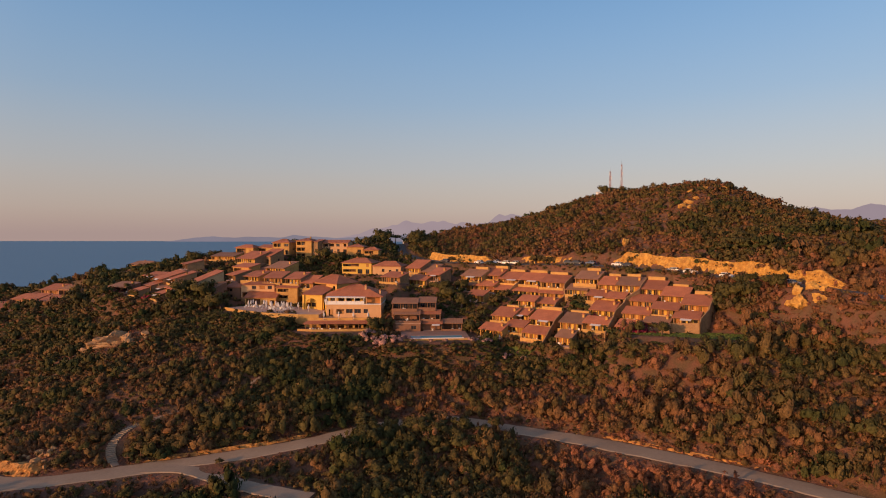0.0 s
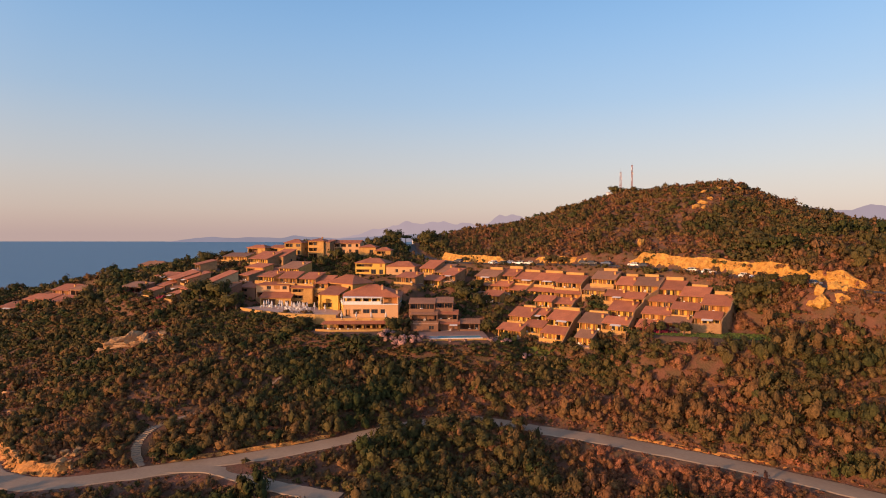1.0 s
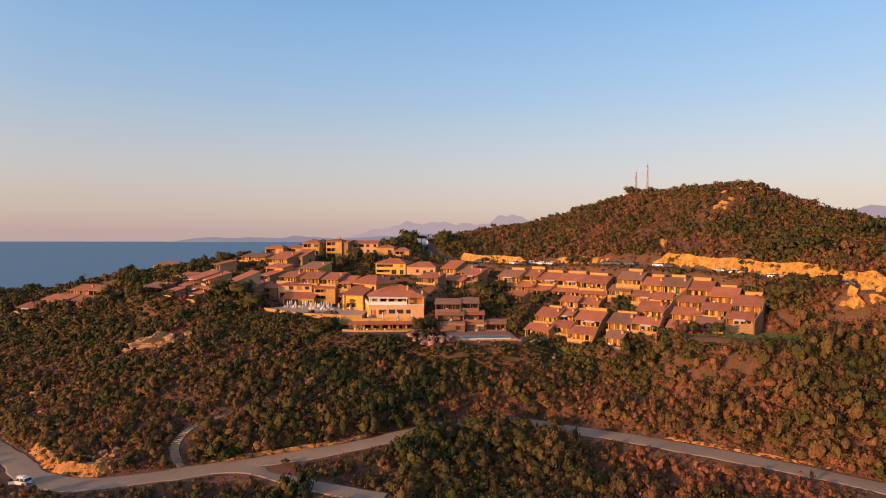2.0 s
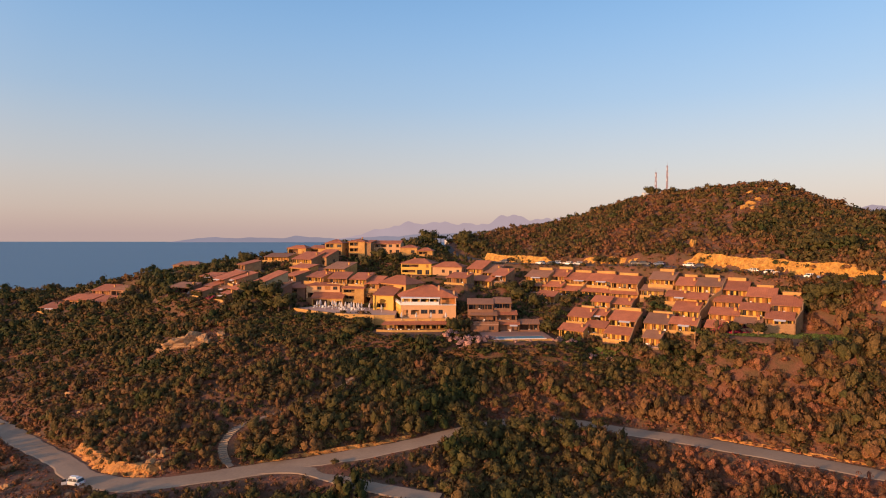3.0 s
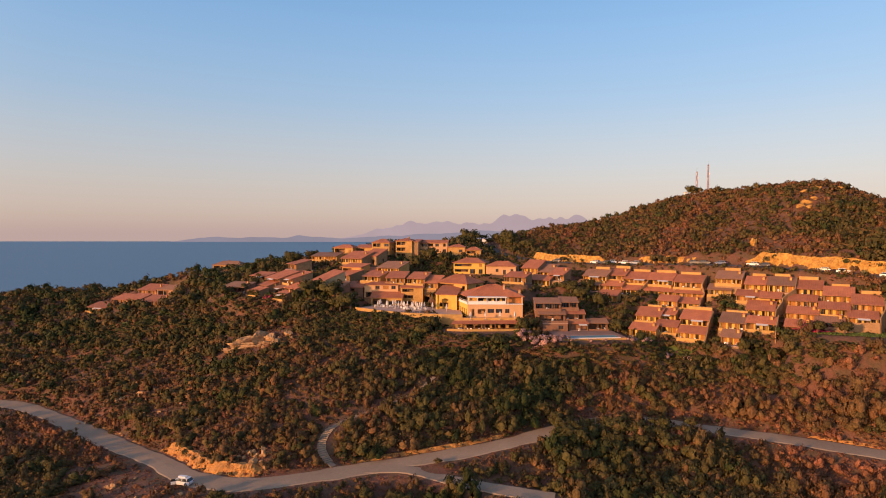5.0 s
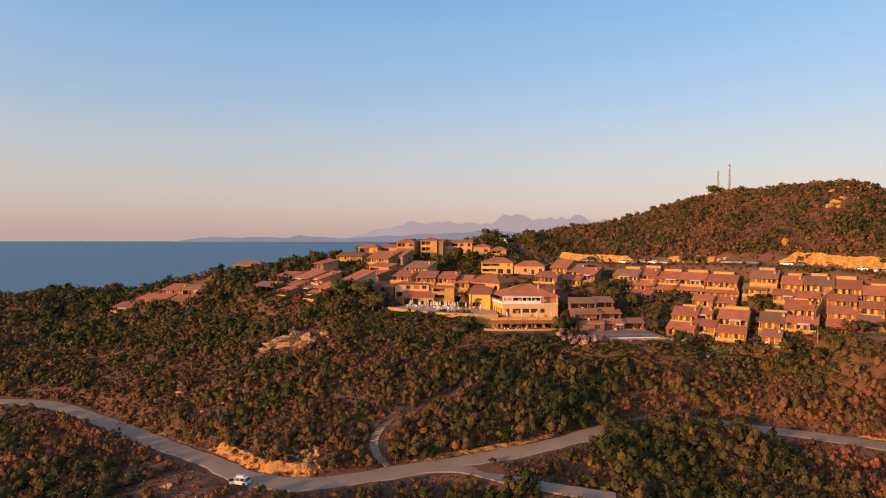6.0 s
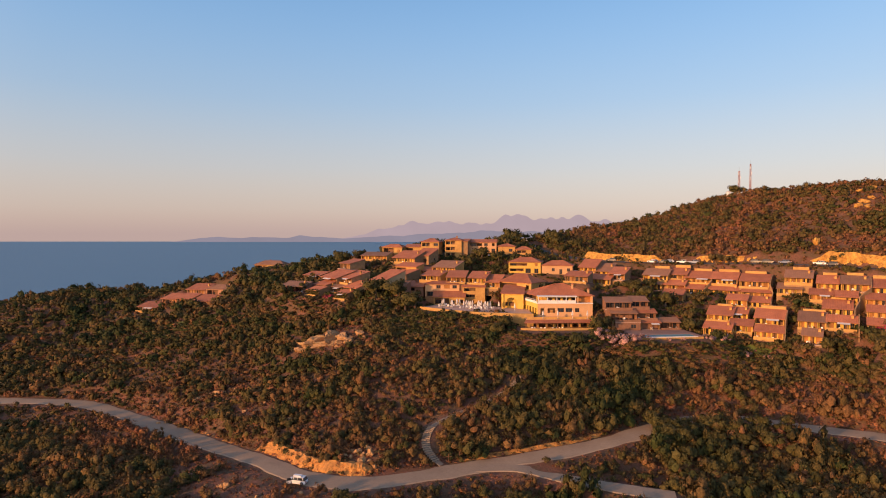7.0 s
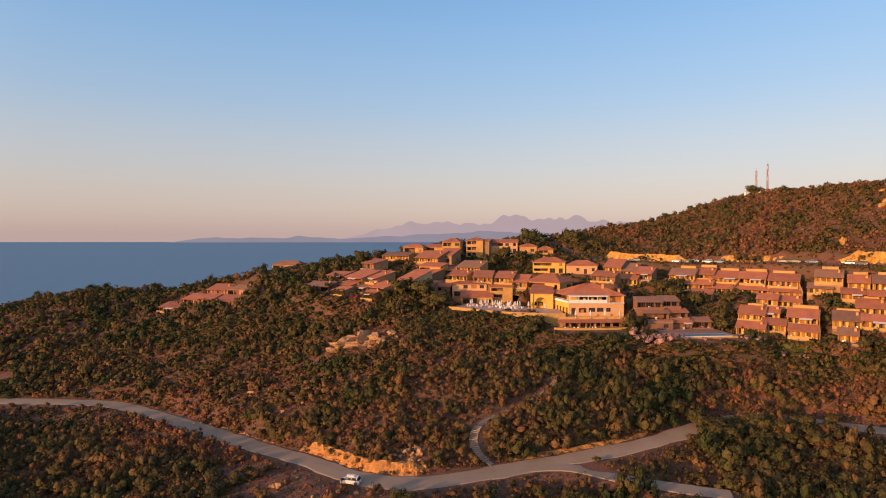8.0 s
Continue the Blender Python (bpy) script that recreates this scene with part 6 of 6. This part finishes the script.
# the layered slabs of the large outcrop
for i, (x, y, rx, ry, rz, tip) in enumerate(((-121.0, 206.5, 4.4, 1.5, 1.3, 12), (-124.0, 204.2, 5.0, 1.3, 0.8, 4), (-116.5, 205.2, 3.4, 1.3, 1.0, 16), (-113.5, 203.0, 3.4, 1.1, 0.7, 8), (-118.5, 202.4, 4.4, 1.1, 0.55, 2))):
    boulder(x, y, rx, ry, rz, i + 71, "pale layered granite slab leaning out of the slope", 0.3, M_SLAB, turn=-6 + 3 * i, tip=tip)

# rubble on the bare slope
pick = random.Random(5)
for bx, by, ra, rb, n in ((-110, 199, 7, 3, 14), (-128, 203, 9, 4, 8), (-140, 196, 8, 4, 7), (-153, 188, 8, 4, 9), (-160, 180, 8, 3, 6), (-97, 135, 4, 4, 9), (-138, 172, 7, 3, 6), (-126, 128, 8, 3, 7), (-112, 119, 9, 3, 6)):
    for i in range(n):
        a, q, r = pick.uniform(0, 6.28), pick.uniform(0, 1) ** 0.5, pick.uniform(0.4, 1.0)
        boulder(bx + ra * q * math.cos(a), by + rb * q * math.sin(a), r, r * pick.uniform(0.6, 0.9), r * pick.uniform(0.6, 0.9), pick.randrange(1, 900), "small reddish granite stone on bare soil", 0.3, None, 2)

rough_face("earth_bank_bend", LOWER, 3.6, -0.2, 3.4, M_BANK, "orange earth bank beside the gravel road's bend", along(LOWER, -131, 148), along(LOWER, -88, 127), 0.9, 11.0, 10, 2.4)
rough_face("earth_bank_west", LOWER, 3.6, -0.2, 0.7, M_BANK, "low orange bank along the gravel road", along(LOWER, -175, 182), along(LOWER, -132, 149), 0.4, 15.0, 5, 1.4)
rough_face("earth_bank_east", LOWER, 3.8, -0.2, 0.9, M_BANK, "orange earth bank above the gravel road", along(LOWER, 36, 141), along(LOWER, 70, 114), 0.45, 13.0, 6, 1.2)
rough_face("earth_bank_middle", LOWER, 3.6, -0.2, 1.3, M_BANK, "low russet bank along the gravel road", along(LOWER, -72, 132), along(LOWER, -30, 146), 0.4, 17.0, 5, 1.3)


# ---- trees and single shrubs ----
def leaf_mesh(name, tpl, tint, mat=None):
    me = fast_mesh(name, *tpl)
    at = me.attributes.new("tint", "FLOAT", "POINT")
    at.data.foreach_set("value", np.full(len(tpl[0]), tint, np.float32))
    me.materials.append(mat or M_LEAF)
    return me


def tree_model(kind, seed, tint):
    """A trunk with limbs and a crown of leaf clumps; unit: a tree about 5 m high."""
    rng = random.Random(seed)
    h = {"pine": 6.0, "olive": 4.0, "cypress": 6.5, "oak": 5.0}[kind]
    label = {"pine": "umbrella pine with a broad dark crown", "olive": "grey-green olive tree in the gardens", "cypress": "narrow dark cypress beside the houses", "oak": "evergreen oak with a rounded dense crown"}[kind]
    ob = thing("tree", pose(0, 0, -60), label, "tree", kind + " trees")
    fork = h * (0.6 if kind == "pine" else 0.35)
    lean = Vector((rng.uniform(-0.3, 0.3), rng.uniform(-0.3, 0.3), fork))
    part("trunk", Shape().tube((0, 0, -0.5), lean * 0.5, 0.24, 0.19, 8).tube(lean * 0.5, lean, 0.19, 0.14, 8), M_BARK, ob)
    for i in range(4):
        a = 1.57 * i + rng.uniform(-0.4, 0.4)
        out = 1.5 if kind != "cypress" else 0.4
        part("limb", Shape().tube(lean * 0.95, lean + Vector((out * math.cos(a), out * math.sin(a), h * 0.25)), 0.1, 0.04, 5), M_BARK, ob)
    wide, tall, up = {"pine": (2.9, 0.55, 0.58), "olive": (2.0, 0.95, 0.22), "cypress": (0.9, 4.2, 0.12), "oak": (2.4, 1.05, 0.2)}[kind]
    v, f, nv = clump_template(seed, 13, 480, 0.075, tall, 11)
    v = v * wide
    v[:, 2] += h * up - 0.2
    part("crown", leaf_mesh("crown", (v, f, nv), tint), None, ob)
    return ob


TREES = {"pine": tree_model("pine", 71, 0.12), "olive": tree_model("olive", 72, 0.38), "cypress": tree_model("cypress", 73, 0.08), "oak": tree_model("oak", 74, 0.2), }
USED = set()


def plant(kind, x, y, size, turn):
    m = pose(x, y, ground_at(x, y), 0, 0, turn) @ Matrix.Scale(size, 4)
    if kind not in USED:
        USED.add(kind)
        TREES[kind].matrix_basis = m
    else:
        copy_thing(TREES[kind], m)


rng = random.Random(9)
for kind, x, y, size in (("oak", -42.5, 335, 1.8), ("oak", -38, 338, 1.95), ("oak", -33.5, 333, 1.55), ("pine", -28.2, 337, 1.25), ("oak", -15, 318, 1.3), ("oak", -12, 330, 1.2), ("cypress", -4, 328, 1.0), ("oak", -6, 300, 1.1), ("oak", -88, 306, 1.3), ("oak", -80, 308, 1.4), ("pine", -92, 310, 1.0),
                         ("oak", -108, 305, 1.1), ("oak", -120, 300, 1.2), ("oak", -130, 296, 1.3), ("oak", -58, 276, 1.2), ("oak", -50, 274, 1.1), ("oak", -42, 272, 1.2), ("oak", -64, 272, 1.0), ("oak", -34, 270, 1.0), ("olive", -20, 268, 1.2), ("olive", 4, 262, 1.1), ("olive", 40, 244, 1.4), ("olive", 44, 240, 1.2),
                         ("oak", 7, 214, 1.1), ("olive", 12, 205, 1.2), ("oak", 10, 199, 1.0), ("olive", 15, 210, 1.1), ("olive", 20, 213, 1.3), ("oak", 3, 222, 1.0), ("oak", 0, 229, 1.1), ("oak", 8, 231, 0.9), ("olive", 24, 216, 1.0), ("oak", 86, 170, 1.2), ("oak", 90, 166, 1.1), ("oak", 85, 175, 0.9), ("oak", 92, 171, 0.9), ("oak", 82, 171, 1.1),
                         ("oak", 82, 181, 0.8), ("oak", 76, 190, 0.7), ("oak", 67, 201, 0.7), ("oak", 96, 163, 0.9), ("oak", 47, 169, 0.9), ("olive", 50, 166, 0.9), ("oak", 56, 162.5, 0.7), ("oak", 62, 160, 0.7), ("olive", 44, 170.5, 0.8), ("olive", 36, 186, 0.9), ("olive", 44, 174, 0.9), ("oak", 52, 168, 0.9), ("oak", 40, 172, 0.8), ("oak", -24, 196, 1.1), ("olive", -24.5, 191, 1.0), ("olive", -22, 188, 1.1), ("oak", -58, 195, 0.9), ("oak", -56, 199, 1.0),
                         ("oak", -88, 224, 1.4), ("oak", -95, 228, 1.4), ("oak", -92, 222, 1.2), ("oak", -104, 228, 1.3), ("oak", -112, 232, 1.0), ("oak", -139, 249, 0.8), ("oak", -146, 245, 0.9), ("oak", -166, 256, 1.2)):
    plant(kind, x, y, size * rng.uniform(0.85, 1.05), rng.uniform(0, 360))
for k in range(26):
    x, y = rng.uniform(-22, 15), rng.uniform(139, 151)
    plant("oak", x, y, rng.uniform(0.55, 0.85), rng.uniform(0, 360))
for kind, x, y, size in (("oak", 95, 333, 1.0), ("oak", 98, 334.5, 0.8), ("oak", -98.6, 116.0, 0.5), ("oak", -96.2, 115.6, 0.42), ("oak", -68.5, 121.5, 0.5), ("oak", -62, 119.5, 0.6), ("oak", -59, 120.5, 0.5), ("olive", -53, 133.0, 0.5), ("olive", -50, 131.4, 0.55), ("olive", -47, 131.0, 0.5), ("oak", -42, 322, 0.8), ("oak", -15, 296, 0.9), ("oak", -13, 308, 1.0), ("oak", -48, 303, 0.9), ("oak", -16, 322, 1.0)):
    plant(kind, x, y, size, rng.uniform(0, 360))


def shrub_model(seed, tint, label, group, mat=None, name="shrub"):
    ob = thing(name, pose(0, 0, -60), label, "shrub", group)
    part("stem", Shape().tube((0, 0, -0.4), (0.1, 0.05, 0.7), 0.09, 0.05, 5).tube((0, 0, -0.2), (-0.3, 0.2, 0.6), 0.06, 0.03, 5), M_BARK, ob)
    v, f, nv = clump_template(seed, 8, 260, 0.085, 1.0, 6)
    part("crown", leaf_mesh("crown", (v * 1.3, f, nv), tint, mat), None, ob)
    return ob


def place_all(model, places):
    for i, (x, y, sc, turn) in enumerate(places):
        m = pose(x, y, ground_at(x, y), 0, 0, turn) @ Matrix.Scale(sc, 4)
        if i:
            copy_thing(model, m)
        else:
            model.matrix_basis = m


place_all(shrub_model(81, 0.5, "magenta bougainvillea against a house wall", "bougainvilleas", M_MAGENTA, "bougainvillea"),
          [(-127, 240, 1.5, 10), (-123.5, 238.5, 1.3, 80), (-146, 250, 1.2, 40), (-143, 249, 1.0, 120), (49, 191, 1.1, 50), (50, 189, 1.0, 10), (58.5, 168.0, 2.3, 200), (60.5, 167.4, 2.1, 90), (57, 169.6, 1.9, 30), (70, 170.5, 1.3, 20), (71, 174, 1.2, 300), (31, 189, 0.9, 100), (24, 199, 0.8, 0)])
place_all(shrub_model(82, 0.6, "pale pink flowering oleander by the pool", "oleanders", M_PALEBLOOM, "oleander"),
          [(-21, 183.5, 1.5, 0), (-19, 182.5, 1.6, 70), (-23, 185, 1.3, 140), (-13, 183.2, 1.0, 30), (10, 183, 0.8, 200), (14, 183, 0.8, 20), (20, 180.5, 0.8, 60), (26, 178.5, 0.8, 100), (-10, 182.4, 0.5, 50), (-4, 182.8, 0.45, 90), (1, 183.0, 0.5, 230), (-25.5, 187, 1.2, 40), (-16, 182.2, 1.1, 80)])
rng = random.Random(21)
for t, (seed, tint, label) in enumerate(((83, 0.1, "dark green mastic shrub beside the gravel road"), (84, 0.45, "olive-brown maquis shrub beside the gravel road"), (85, 0.85, "dry russet shrub beside the gravel road"))):
    line, places = LINES["valley"], []
    for k in range(8 + t, len(line) - 4, 4):
        p, q = line[k], line[k + 1]
        a = math.atan2(q[1] - p[1], q[0] - p[0])
        for sd in (-1, 1):
            off = rng.uniform(4.8, 8.0) if sd > 0 else -rng.uniform(8.6, 12.5)
            x, y = p[0] - math.sin(a) * off, p[1] + math.cos(a) * off
            if free_of(np.array([x]), np.array([y]), 0.3)[0]:
                places.append((x, y, rng.uniform(0.55, 1.1) * (0.9 if sd > 0 else 0.6), rng.uniform(0, 360)))
    place_all(shrub_model(seed, tint, label, "roadside shrubs"), places)

# ivy on walls
ivy = [clump_template(95, 6, 90, 0.2, 1.0)]
for x, y, z, w, d, h, turn, roof, rise, wall in HOUSES:
    if wall == "ivy":
        n, r2 = int(w * h * 5), np.random.default_rng(int(abs(x)))
        u, hh = r2.uniform(0, w, n), h * r2.uniform(0.0, 0.9, n)
        c, sn = math.cos(radians(turn)), math.sin(radians(turn))
        pos = np.column_stack([x + c * u + sn * 0.15, y + sn * u - c * 0.15, z + hh])
        tagged(scatter("ivy", ivy, pos, np.full(n, 0.55), r2.uniform(0.1, 0.4, n), "green ivy climbing a house wall", "ivy", 7), kind="stuff")

# roadside sign posts
for x, y, h in ((-73.5, 136.5, 2.0), (-70.0, 137.5, 2.2), (-76.2, 135.4, 1.6)):
    o = thing("wooden_post", pose(x, y, ground_at(x, y)), "weathered wooden post where steps meet the road", "post", "roadside posts")
    part("post", shared("wpost", lambda: Shape().tube((0, 0, -0.3), (0, 0, 2.2), 0.1, 0.09, 6).mesh("post", M_WOOD)), None, o)
    part("cross_rail", shared("wrail", lambda: Shape().box(-0.7, 0.7, -0.05, 0.05, 1.5, 1.65).mesh("cross_rail", M_WOOD)), None, o, at=pose(0, -0.13, 0, 0, 0, 10))

# clipped bushes along the terraces of the rows
rng = random.Random(33)
for t, (seed, tint, label) in enumerate(((86, 0.12, "dark green clipped bush before a terrace"), (87, 0.32, "olive-green garden bush before a terrace"))):
    places = []
    for x, y, z, w, d in UNITS[t::2]:
        c, sn = math.cos(radians(UNIT_YAW)), math.sin(radians(UNIT_YAW))
        for k in range(2):
            u, v = rng.uniform(0.5, w - 0.5), -rng.uniform(2.1, 3.0)
            places.append((x + u * c - v * sn, y + u * sn + v * c, rng.uniform(0.45, 0.8), rng.uniform(0, 360)))
    place_all(shrub_model(seed, tint, label, "terrace bushes"), places)
